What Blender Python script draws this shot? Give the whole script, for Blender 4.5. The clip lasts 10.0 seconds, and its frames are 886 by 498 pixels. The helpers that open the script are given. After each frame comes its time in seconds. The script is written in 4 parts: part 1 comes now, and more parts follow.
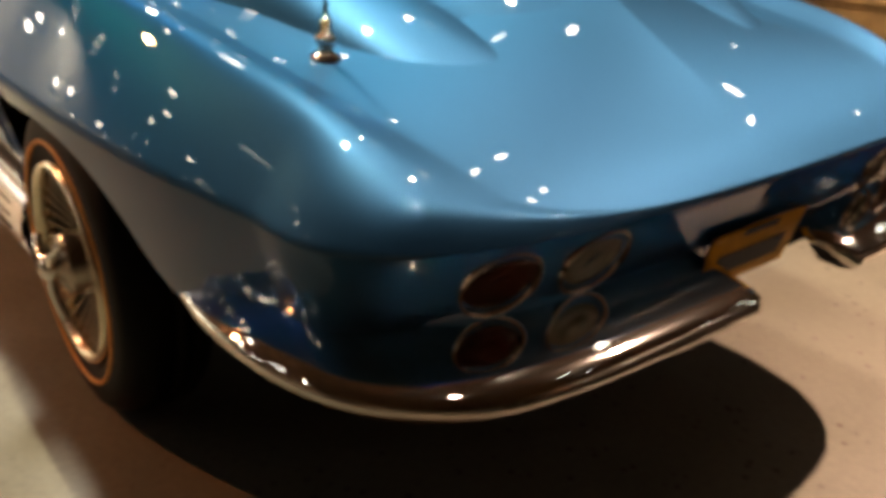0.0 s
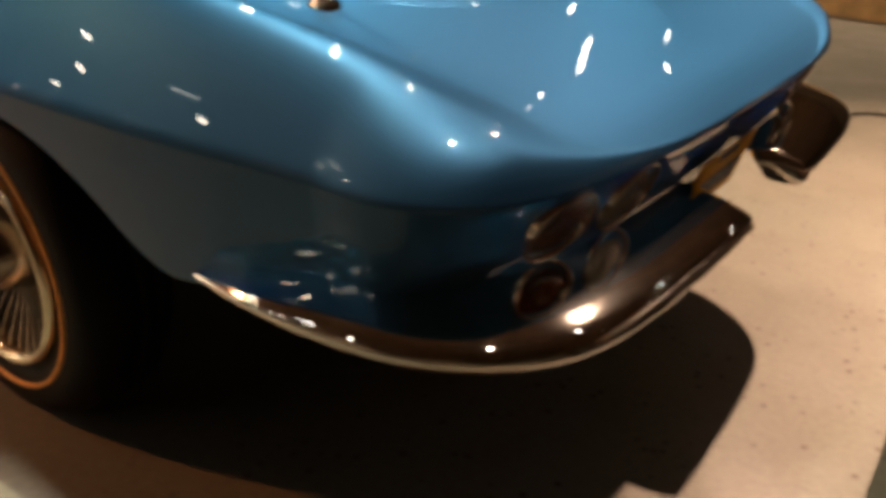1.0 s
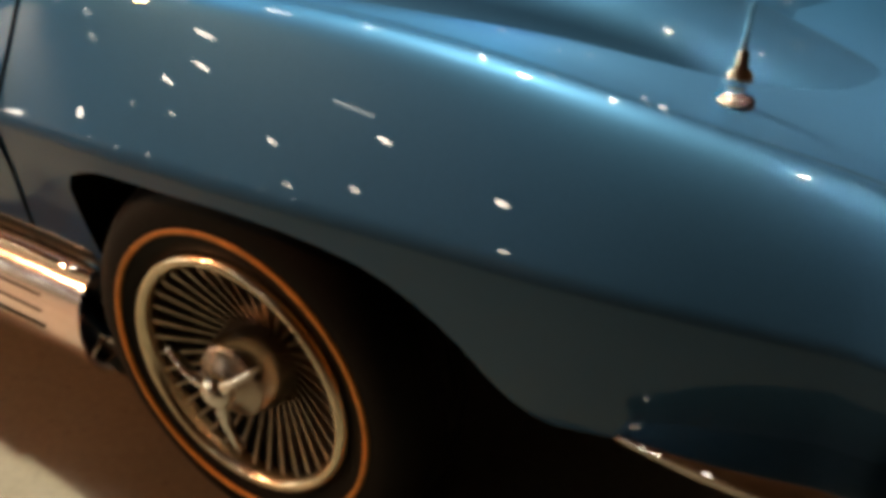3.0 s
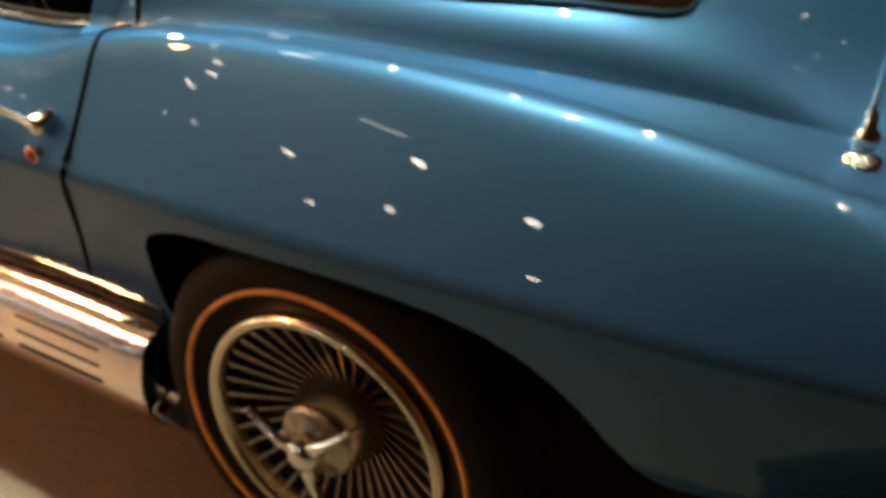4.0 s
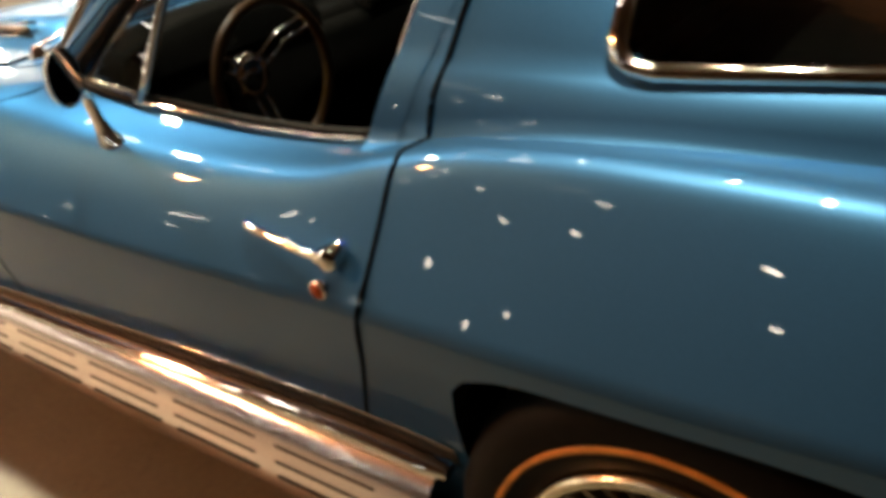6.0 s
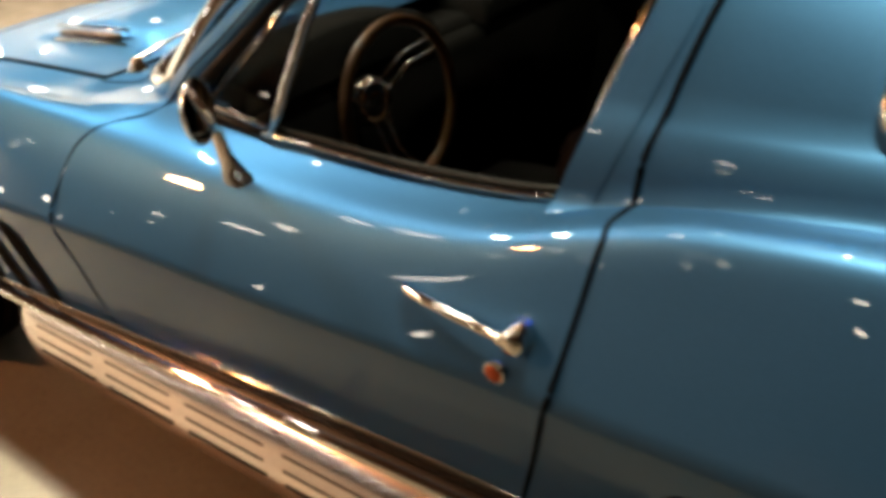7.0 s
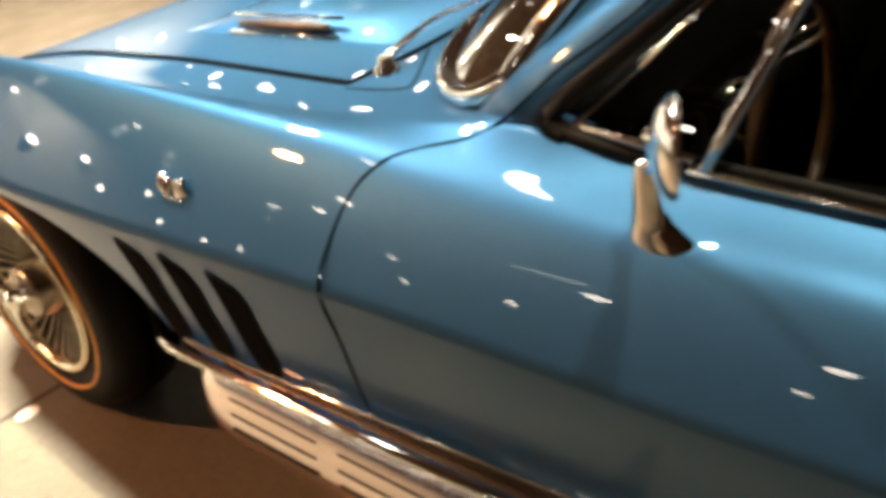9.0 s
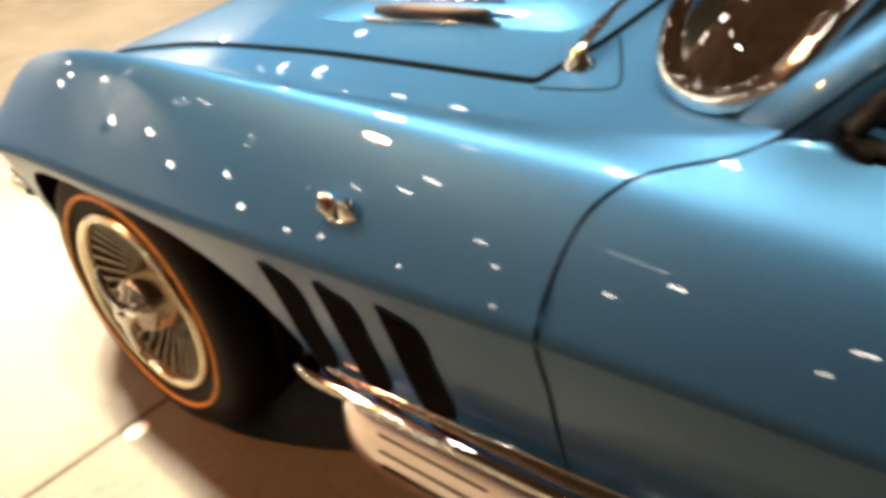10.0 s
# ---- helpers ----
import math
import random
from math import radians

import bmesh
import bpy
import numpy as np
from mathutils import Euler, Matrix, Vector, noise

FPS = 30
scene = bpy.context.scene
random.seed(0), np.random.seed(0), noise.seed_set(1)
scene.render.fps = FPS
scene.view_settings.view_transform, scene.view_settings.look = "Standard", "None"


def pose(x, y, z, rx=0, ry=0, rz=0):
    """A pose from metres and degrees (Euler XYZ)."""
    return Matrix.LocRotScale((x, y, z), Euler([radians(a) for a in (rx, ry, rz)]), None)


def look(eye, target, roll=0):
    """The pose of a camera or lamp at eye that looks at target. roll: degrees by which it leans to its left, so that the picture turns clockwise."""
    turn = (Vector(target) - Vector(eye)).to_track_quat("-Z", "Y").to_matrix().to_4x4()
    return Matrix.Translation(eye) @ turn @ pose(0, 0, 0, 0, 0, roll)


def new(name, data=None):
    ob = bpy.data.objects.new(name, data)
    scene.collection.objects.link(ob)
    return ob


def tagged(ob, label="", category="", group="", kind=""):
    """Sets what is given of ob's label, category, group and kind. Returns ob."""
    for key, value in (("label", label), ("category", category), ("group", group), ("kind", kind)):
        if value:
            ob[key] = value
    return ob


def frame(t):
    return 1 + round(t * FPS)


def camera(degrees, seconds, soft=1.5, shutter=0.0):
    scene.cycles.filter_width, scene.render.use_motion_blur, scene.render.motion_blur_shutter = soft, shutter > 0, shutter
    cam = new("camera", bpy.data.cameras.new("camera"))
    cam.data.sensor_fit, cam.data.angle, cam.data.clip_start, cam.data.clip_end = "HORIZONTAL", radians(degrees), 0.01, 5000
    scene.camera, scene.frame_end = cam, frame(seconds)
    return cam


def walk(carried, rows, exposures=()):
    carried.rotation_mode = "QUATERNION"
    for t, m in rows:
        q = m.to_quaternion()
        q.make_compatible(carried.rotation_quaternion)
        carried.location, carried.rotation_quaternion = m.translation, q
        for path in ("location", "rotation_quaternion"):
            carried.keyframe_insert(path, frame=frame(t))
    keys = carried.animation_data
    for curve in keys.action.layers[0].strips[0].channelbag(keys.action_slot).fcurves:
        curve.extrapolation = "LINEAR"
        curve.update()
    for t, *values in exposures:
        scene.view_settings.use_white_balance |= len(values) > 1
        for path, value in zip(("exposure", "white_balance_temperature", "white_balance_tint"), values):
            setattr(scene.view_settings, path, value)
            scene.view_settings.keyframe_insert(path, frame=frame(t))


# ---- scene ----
PATH = [
    (0.0, 1.6794, -1.2090, 1.0580, 0.9706, -0.6263, 0.6605, 1.81),
    (0.5, 1.6265, -1.2829, 1.1241, 1.0128, -0.6273, 0.6841, 2.77),
    (1.0, 1.4301, -1.4139, 1.0369, 0.9110, -0.6833, 0.5933, 2.64),
    (1.5, 1.2796, -1.4777, 1.0804, 0.7749, -0.7520, 0.6128, 1.48),
    (2.0, 1.1323, -1.4434, 1.0928, 0.6313, -0.7240, 0.6117, 1.34),
    (2.5, 0.9442, -1.4757, 1.1204, 0.4686, -0.7540, 0.6173, 0.79),
    (4.0, 0.6142, -1.5545, 1.2047, 0.1961, -0.7962, 0.7045, 0.64),
    (4.5, 0.5320, -1.5152, 1.2102, 0.0421, -0.7965, 0.7168, -2.68),
    (5.0, 0.4181, -1.4970, 1.2264, -0.1094, -0.7957, 0.7470, -5.24),
    (5.5, 0.3368, -1.5093, 1.2315, -0.2013, -0.8073, 0.7651, -6.68),
    (7.0, -0.0163, -1.4829, 1.2915, -0.5777, -0.8039, 0.8184, -5.51),
    (7.5, -0.2009, -1.4471, 1.2398, -0.7894, -0.7774, 0.7869, -3.50),
    (8.0, -0.3498, -1.4084, 1.2325, -0.9734, -0.7862, 0.7594, -4.41),
    (8.5, -0.5116, -1.4405, 1.2332, -1.1036, -0.7893, 0.7582, -4.42),
    (9.0, -0.6856, -1.4506, 1.2359, -1.2605, -0.7930, 0.7490, -6.99),
    (9.5, -0.8262, -1.4428, 1.2341, -1.4072, -0.8151, 0.7161, -7.27),
    (10.0, -0.9662, -1.4243, 1.2350, -1.5748, -0.8169, 0.7245, -9.50),
]
cam = camera(55.88, 10.0, soft=5.0, shutter=0.5)
walk(cam, [(t, look((x, y, z), (a, b, c), r)) for t, x, y, z, a, b, c, r in PATH], [(0.0, 0.36), (2.5, 0.50), (5.5, 0.42), (8.0, 0.46), (9.0, 0.52), (10.0, 0.60)])

# ---- light ----
world = bpy.data.worlds.new("hall_dark")
scene.world = world
world.use_nodes = True
world.node_tree.nodes["Background"].inputs[0].default_value = (0.9, 0.75, 0.6, 1)
world.node_tree.nodes["Background"].inputs[1].default_value = 0.006


# ---- materials ----
def mat(name, color, rough=0.5, metal=0.0, coat=0.0, grain=0.0, grain_scale=40.0, dark=0.5, bump=0.0, bump_scale=200.0, spec=0.5, edge=(1, 1, 1)):
    m = bpy.data.materials.new(name)
    m.use_nodes = True
    n, l = m.node_tree.nodes, m.node_tree.links
    b = n["Principled BSDF"]
    b.inputs["Base Color"].default_value = (*color, 1)
    b.inputs["Roughness"].default_value = rough
    b.inputs["Metallic"].default_value = metal
    b.inputs["Coat Weight"].default_value = coat
    b.inputs["Coat Roughness"].default_value = 0.02
    b.inputs["Specular IOR Level"].default_value = spec
    b.inputs["Specular Tint"].default_value = (*edge, 1)
    co = n.new("ShaderNodeTexCoord")
    if grain:
        t = n.new("ShaderNodeTexNoise")
        t.inputs["Scale"].default_value = grain_scale
        t.inputs["Detail"].default_value = 6
        l.new(co.outputs["Object"], t.inputs["Vector"])
        r = n.new("ShaderNodeValToRGB")
        r.color_ramp.elements[0].position, r.color_ramp.elements[1].position = 0.35, 0.65
        r.color_ramp.elements[0].color = (*[c * (1 - grain * dark) for c in color], 1)
        r.color_ramp.elements[1].color = (*[min(1, c * (1 + grain * (1 - dark))) for c in color], 1)
        l.new(t.outputs["Fac"], r.inputs["Fac"])
        l.new(r.outputs["Color"], b.inputs["Base Color"])
    if bump:
        t = n.new("ShaderNodeTexNoise")
        t.inputs["Scale"].default_value = bump_scale
        t.inputs["Detail"].default_value = 4
        l.new(co.outputs["Object"], t.inputs["Vector"])
        u = n.new("ShaderNodeBump")
        u.inputs["Strength"].default_value = bump
        u.inputs["Distance"].default_value = 0.004
        l.new(t.outputs["Fac"], u.inputs["Height"])
        l.new(u.outputs["Normal"], b.inputs["Normal"])
    return m


def glow(name, color, strength):
    m = bpy.data.materials.new(name)
    m.use_nodes = True
    b = m.node_tree.nodes["Principled BSDF"]
    b.inputs["Base Color"].default_value = (0, 0, 0, 1)
    b.inputs["Emission Color"].default_value = (*color, 1)
    b.inputs["Emission Strength"].default_value = strength
    return m


PAINT = mat("blue_metallic_paint", (0.037, 0.105, 0.216), 0.49, 0.82, 0.62, grain=0.25, grain_scale=900, spec=0.0, edge=(0.12, 0.24, 0.40))
PAINT.node_tree.nodes["Principled BSDF"].inputs["Coat IOR"].default_value = 1.45
CHROME = mat("chrome", (0.84, 0.81, 0.77), 0.06, 1.0, grain=0.1, grain_scale=60)
ALU = mat("polished_aluminium", (0.84, 0.79, 0.81), 0.13, 1.0, grain=0.06, grain_scale=40)
RUBBER = mat("tyre_rubber", (0.0042, 0.0036, 0.0032), 0.6, grain=0.5, grain_scale=60, bump=0.15, spec=0.12)
GOLD = mat("gold_line_rubber", (0.62, 0.27, 0.05), 0.6, grain=0.3, grain_scale=50)
BLACK = mat("black_trim", (0.005, 0.005, 0.005), 0.6, grain=0.4, grain_scale=50, spec=0.12)
WELL = mat("wheel_well_black", (0.005, 0.0045, 0.004), 0.9, grain=0.5, spec=0.05)
VINYL = mat("black_vinyl", (0.003, 0.003, 0.0032), 0.7, grain=0.4, bump=0.2, spec=0.06)
RIM_METAL = mat("rim_metal", (0.76, 0.67, 0.50), 0.2, 1.0, grain=0.2, grain_scale=60)
CONE = mat("hub_metal", (0.46, 0.39, 0.33), 0.24, 1.0, grain=0.15, grain_scale=90)
cone_tree = CONE.node_tree
turned = cone_tree.nodes.new("ShaderNodeTangent")
turned.direction_type, turned.axis = "RADIAL", "Y"
cone_tree.links.new(turned.outputs[0], cone_tree.nodes["Principled BSDF"].inputs["Tangent"])
cone_tree.nodes["Principled BSDF"].inputs["Anisotropic"].default_value = 0.85
SATIN = mat("satin_aluminium", (0.94, 0.85, 0.86), 0.17, 1.0, grain=0.05, grain_scale=60)
FIN_METAL = mat("fin_metal", (0.42, 0.36, 0.29), 0.3, 1.0, grain=0.3, grain_scale=70)
WOOD = mat("wood_rim", (0.10, 0.045, 0.016), 0.35, coat=0.4, grain=0.6, grain_scale=30)


def concrete():
    m = mat("polished_concrete", (0.38, 0.32, 0.24), 0.38, bump=0.12, bump_scale=60)
    n, l = m.node_tree.nodes, m.node_tree.links
    b, co = n["Principled BSDF"], n["Texture Coordinate"]

    def tex(kind, scale, lo, hi, c0, c1, detail=5):
        t, r = n.new(kind), n.new("ShaderNodeValToRGB")
        t.inputs["Scale"].default_value = scale
        if kind == "ShaderNodeTexNoise":
            t.inputs["Detail"].default_value = detail
        l.new(co.outputs["Object"], t.inputs["Vector"])
        l.new(t.outputs[0], r.inputs["Fac"])
        r.color_ramp.elements[0].position, r.color_ramp.elements[1].position = lo, hi
        r.color_ramp.elements[0].color, r.color_ramp.elements[1].color = (*c0, 1), (*c1, 1)
        return r.outputs["Color"]

    def times(a, c):
        x = n.new("ShaderNodeMix")
        x.data_type, x.blend_type = "RGBA", "MULTIPLY"
        x.inputs["Factor"].default_value = 1
        l.new(a, x.inputs["A"])
        l.new(c, x.inputs["B"])
        return x.outputs["Result"]

    cloud = tex("ShaderNodeTexNoise", 1.3, 0.3, 0.7, (0.108, 0.094, 0.066), (0.158, 0.137, 0.101))
    fine = tex("ShaderNodeTexNoise", 55, 0.3, 0.7, (0.80, 0.80, 0.80), (1.0, 1.0, 1.0))
    pits = tex("ShaderNodeTexVoronoi", 24, 0.10, 0.22, (0.30, 0.18, 0.12), (1.0, 1.0, 1.0))
    where = tex("ShaderNodeTexNoise", 4, 0.46, 0.54, (1.0, 1.0, 1.0), (0.0, 0.0, 0.0))
    # the pitted, worn stretch lies behind the tail
    split, ahead = n.new("ShaderNodeSeparateXYZ"), n.new("ShaderNodeMapRange")
    l.new(co.outputs["Object"], split.inputs[0])
    l.new(split.outputs["X"], ahead.inputs["Value"])
    for key, v in (("From Min", 0.3), ("From Max", 1.0), ("To Min", 0.85), ("To Max", 0.0)):
        ahead.inputs[key].default_value = v

    def lighter(a, c):
        x = n.new("ShaderNodeMix")
        x.data_type, x.blend_type = "RGBA", "LIGHTEN"
        x.inputs["Factor"].default_value = 1
        l.new(a, x.inputs["A"])
        l.new(c, x.inputs["B"])
        return x
    x = lighter(pits, lighter(where, ahead.outputs["Result"]).outputs["Result"])
    l.new(times(times(cloud, fine), x.outputs["Result"]), b.inputs["Base Color"])
    rough = tex("ShaderNodeTexNoise", 4, 0.3, 0.7, (0.45, 0.45, 0.45), (0.72, 0.72, 0.72))
    l.new(rough, b.inputs["Roughness"])
    return m


CONCRETE = concrete()
WALL = mat("hall_wall", (0.105, 0.064, 0.038), 0.8, grain=0.4, grain_scale=2)
PALE_WALL = mat("pale_wall_paint", (0.55, 0.52, 0.46), 0.7, grain=0.3, grain_scale=1.5)
SOFFIT = mat("brown_ceiling", (0.10, 0.055, 0.032), 0.9, grain=0.4, grain_scale=2, spec=0.1)
LENS_RED = mat("red_lens", (0.04, 0.008, 0.005), 0.08, coat=0.5)
LENS_CLEAR = mat("reversing_lens", (0.14, 0.13, 0.10), 0.1, coat=0.5)
YELLOW = mat("yellow_plate", (0.58, 0.29, 0.010), 0.6, grain=0.2, spec=0.1)
JOINT = mat("joint_filler", (0.05, 0.035, 0.025), 0.8, grain=0.5, grain_scale=20)
WHITE = mat("white_paint", (0.78, 0.76, 0.70), 0.5, grain=0.2, grain_scale=80)
BOARD = mat("platform_board", (0.42, 0.26, 0.10), 0.5, grain=0.5, grain_scale=6)
BRONZE = mat("dark_bronze_paint", (0.035, 0.022, 0.014), 0.35, 0.6, 1.0, grain=0.3, grain_scale=700)
GRILLE = mat("dark_grille", (0.05, 0.03, 0.02), 0.4, 0.5)
SLOT = mat("exhaust_slot", (0.020, 0.014, 0.011), 0.9, spec=0.05)
# near-black that stands for the shade inside vents and shut gaps
GAP_SHADE = mat("gap_shade", (0.003, 0.003, 0.003), 0.9, spec=0.02)
DISC = mat("wheel_cover_dark", (0.008, 0.006, 0.005), 0.5, 0.2, spec=0.15)
COPPER = mat("copper_red", (0.45, 0.09, 0.03), 0.25, 0.6)
MIRROR = mat("mirror_silver", (0.85, 0.85, 0.85), 0.01, 1.0)


def glass(name, tint, gloss):
    m = bpy.data.materials.new(name)
    m.use_nodes = True
    n, l = m.node_tree.nodes, m.node_tree.links
    n.clear()
    out, mix = n.new("ShaderNodeOutputMaterial"), n.new("ShaderNodeMixShader")
    clear, shine, fres = n.new("ShaderNodeBsdfTransparent"), n.new("ShaderNodeBsdfGlossy"), n.new("ShaderNodeFresnel")
    clear.inputs["Color"].default_value = (*tint, 1)
    shine.inputs["Roughness"].default_value = gloss
    fres.inputs["IOR"].default_value = 1.5
    l.new(fres.outputs[0], mix.inputs[0])
    l.new(clear.outputs[0], mix.inputs[1])
    l.new(shine.outputs[0], mix.inputs[2])
    l.new(mix.outputs[0], out.inputs[0])
    return m


GLASS = glass("tinted_glass", (0.38, 0.40, 0.39), 0.01)


# ---- helpers for building ----
def link_mesh(name, bm, material, parent=None, label="", smooth=True):
    me = bpy.data.meshes.new(name)
    if smooth:
        for f in bm.faces:
            f.smooth = True
    bm.to_mesh(me)
    bm.free()
    for m in (material if isinstance(material, (list, tuple)) else [material]):
        me.materials.append(m)
    ob = new(name, me)
    if parent:
        ob.parent = parent
    if label:
        tagged(ob, label)
    return ob


def part(name, bm, material, parent, label="", smooth=True):
    return link_mesh(name, bm, material, parent, label, smooth)


def hermite(xs, ys):
    xs, ys = np.array(xs, float), np.array(ys, float)
    d = np.diff(ys) / np.diff(xs)
    m = np.zeros(len(xs))
    m[0], m[-1] = d[0], d[-1]
    for i in range(1, len(xs) - 1):
        h0, h1 = xs[i] - xs[i - 1], xs[i + 1] - xs[i]
        m[i] = (d[i - 1] * h1 + d[i] * h0) / (h0 + h1)

    def at(x):
        x = min(max(x, xs[0]), xs[-1])
        i = min(max(int(np.searchsorted(xs, x)) - 1, 0), len(xs) - 2)
        h = xs[i + 1] - xs[i]
        s = (x - xs[i]) / h
        return float((2 * s**3 - 3 * s**2 + 1) * ys[i] + (s**3 - 2 * s**2 + s) * h * m[i] + (-2 * s**3 + 3 * s**2) * ys[i + 1] + (s**3 - s**2) * h * m[i + 1])
    return at


def bez(p, q, r, n):
    """Points of a quadratic curve, with its first and without its last point."""
    return [tuple((1 - s)**2 * a + 2 * s * (1 - s) * b + s * s * c for a, b, c in zip(p, q, r)) for s in (i / n for i in range(n))]


def grid(bm, rows, closed=False, flip=False):
    """Faces between rows of points. Returns the rows of vertices."""
    vs = [[bm.verts.new(p) for p in row] for row in rows]
    for a, b in zip(vs, vs[1:]):
        n = len(a)
        for i in range(n if closed else n - 1):
            q = [a[i], a[(i + 1) % n], b[(i + 1) % n], b[i]]
            bm.faces.new(q[::-1] if flip else q)
    return vs


def tube(bm, pts, radius, sides=8, loop=False, flat=1.0):
    """A tube along points; radius may be a list. flat squeezes it in z."""
    pts = [Vector(p) for p in pts]
    n = len(pts)
    rows = []
    for i, p in enumerate(pts):
        a = pts[(i - 1) % n] if loop else pts[max(i - 1, 0)]
        b = pts[(i + 1) % n] if loop else pts[min(i + 1, n - 1)]
        d = (b - a).normalized()
        up = Vector((0, 0, 1)) if abs(d.z) < 0.95 else Vector((0, 1, 0))
        s = d.cross(up).normalized()
        u = s.cross(d)
        r = radius[i] if isinstance(radius, (list, tuple)) else radius
        rows.append([p + s * math.cos(k * math.tau / sides) * r + u * math.sin(k * math.tau / sides) * r * flat for k in range(sides)])
    if loop:
        rows.append(rows[0])
    vs = grid(bm, rows, closed=True)
    if not loop:
        bm.faces.new(vs[0][::-1])
        bm.faces.new(vs[-1])


def lathe(bm, profile, n=48, axis="y", centre=(0, 0, 0)):
    """Turns (radius, along) points round an axis; along runs to the car's outside for y (towards -y)."""
    c = Vector(centre)
    rows = []
    for r, h in profile:
        row = []
        for k in range(n):
            a = k * math.tau / n
            if axis == "y":
                row.append(c + Vector((r * math.cos(a), -h, r * math.sin(a))))
            elif axis == "z":
                row.append(c + Vector((r * math.cos(a), r * math.sin(a), h)))
            else:
                row.append(c + Vector((h, r * math.cos(a), r * math.sin(a))))
        rows.append(row)
    grid(bm, rows, closed=True)
    bmesh.ops.remove_doubles(bm, verts=bm.verts, dist=1e-5)


def box(bm, lo, hi, bevel=0.0):
    m = Matrix.Translation([(a + b) / 2 for a, b in zip(lo, hi)]) @ Matrix.Diagonal([b - a for a, b in zip(lo, hi)] + [1])
    g = bmesh.ops.create_cube(bm, size=1, matrix=m)
    if bevel:
        es = list({e for v in g["verts"] for e in v.link_edges})
        bmesh.ops.bevel(bm, geom=es, offset=bevel, segments=2, profile=0.5, affect="EDGES")


def thing(name, label, category, at=(0, 0, 0), group="", kind=""):
    ob = new(name)
    ob.location = at
    ob.empty_display_size = 0.1
    return tagged(ob, label, category, group, kind)


# ---- the hall ----
def hall():
    bm = bmesh.new()
    bmesh.ops.create_grid(bm, x_segments=2, y_segments=2, size=18)
    tagged(link_mesh("floor", bm, CONCRETE), "worn polished concrete floor with dark specks", "floor", kind="structure")
    for name, lo, hi in (("wall_north", (-17, 17, 0), (17, 17.2, 4.66)), ("wall_south", (-17, -17.2, 0), (17, -17, 4.66)), ("wall_east", (17, -17, 0), (17.2, 17, 4.66)), ("wall_west", (-17.2, -17, 0), (-17, 17, 4.66))):
        bm = bmesh.new()
        box(bm, lo, hi)
        pale = name == "wall_west"
        tagged(link_mesh(name, bm, PALE_WALL if pale else WALL, smooth=False), "pale painted wall of the exhibition hall" if pale else "plain reddish brown wall of the exhibition hall", "wall", kind="structure")
    bm = bmesh.new()
    box(bm, (-18, -18, 4.66), (18, 18, 4.9))
    tagged(link_mesh("ceiling", bm, SOFFIT, smooth=False), "brown ceiling of the exhibition hall", "ceiling", kind="structure")


hall()

SPOT_GLOW = glow("lamp_glow", (1.0, 0.90, 0.76), 58)
FAR_GLOW = glow("far_lamp_glow", (1.0, 0.90, 0.75), 32)
TUBE_GLOW = glow("tube_glow", (0.95, 0.95, 0.85), 16)


def ceiling_spot(x, y, z=4.5, r=0.12, lens=SPOT_GLOW):
    t = thing("ceiling_spotlight", "small round black ceiling spotlight, switched on", "spotlight", (x, y, z), "ceiling spotlights")
    bm = bmesh.new()
    lathe(bm, [(r * 0.6, 0.16), (r * 1.15, 0.14), (r * 1.2, -0.02), (r * 1.05, -0.02), (r * 1.0, 0.02)], 16, "z")
    part("housing", bm, BLACK, t)
    bm = bmesh.new()
    bmesh.ops.create_circle(bm, cap_ends=True, radius=r, segments=16, matrix=pose(0, 0, 0.0, 180))
    part("lens", bm, lens, t, "glowing lens", smooth=False)
    return t


# spots of the aisle beside the car and of the hall's west end, those over its nose and tail, and smaller ones on the far side
AISLE = ((-4.1, -2.4), (-6.5, -6.3), (-8.3, -8.1), (-8.2, -10.7), (-5.8, -11.6), (-3.5, -7.9), (-1.5, -8.8), (-2.1, -12.7), (-11.0, -9.8), (-13.2, -12.0), (-13.3, -8.4), (-15.4, -9.9), (-9.6, -13.8), (-14.8, -5.9), (-12.4, -6.6), (-14.1, -7.4), (-15.8, -8.3), (-16.3, -6.6), (-13.0, -5.0), (-15.6, -12.6), (-16.0, -4.1))
AHEAD = ((-0.7, 3.0), (-0.2, 6.2), (-3.9, 1.0), (-3.1, 1.8), (-5.3, -0.2), (-7.2, 0.9), (-6.0, 1.8), (-8.4, -0.6), (-9.5, 1.5), (-9.8, -2.5), (-11.0, 0.5), (-5.2, 2.6), (-7.9, 3.6), (-3.7, -0.45))
for lx, ly in AISLE:
    ceiling_spot(lx, ly, 4.5, 0.10 if ly > -5 or lx < -12 else 0.15, SPOT_GLOW)
for lx, ly in AHEAD:
    ceiling_spot(lx, ly, 4.5, 0.06, SPOT_GLOW)
ceiling_spot(-2.65, -0.65, 4.5, 0.16, SPOT_GLOW)
for gx in range(-3, 3):
    for gy in range(1, 4):
        ceiling_spot(gx * 2.4 + random.uniform(-.6, .6), gy * 2.6 + random.uniform(-.6, .6), 4.5, 0.045, SPOT_GLOW)


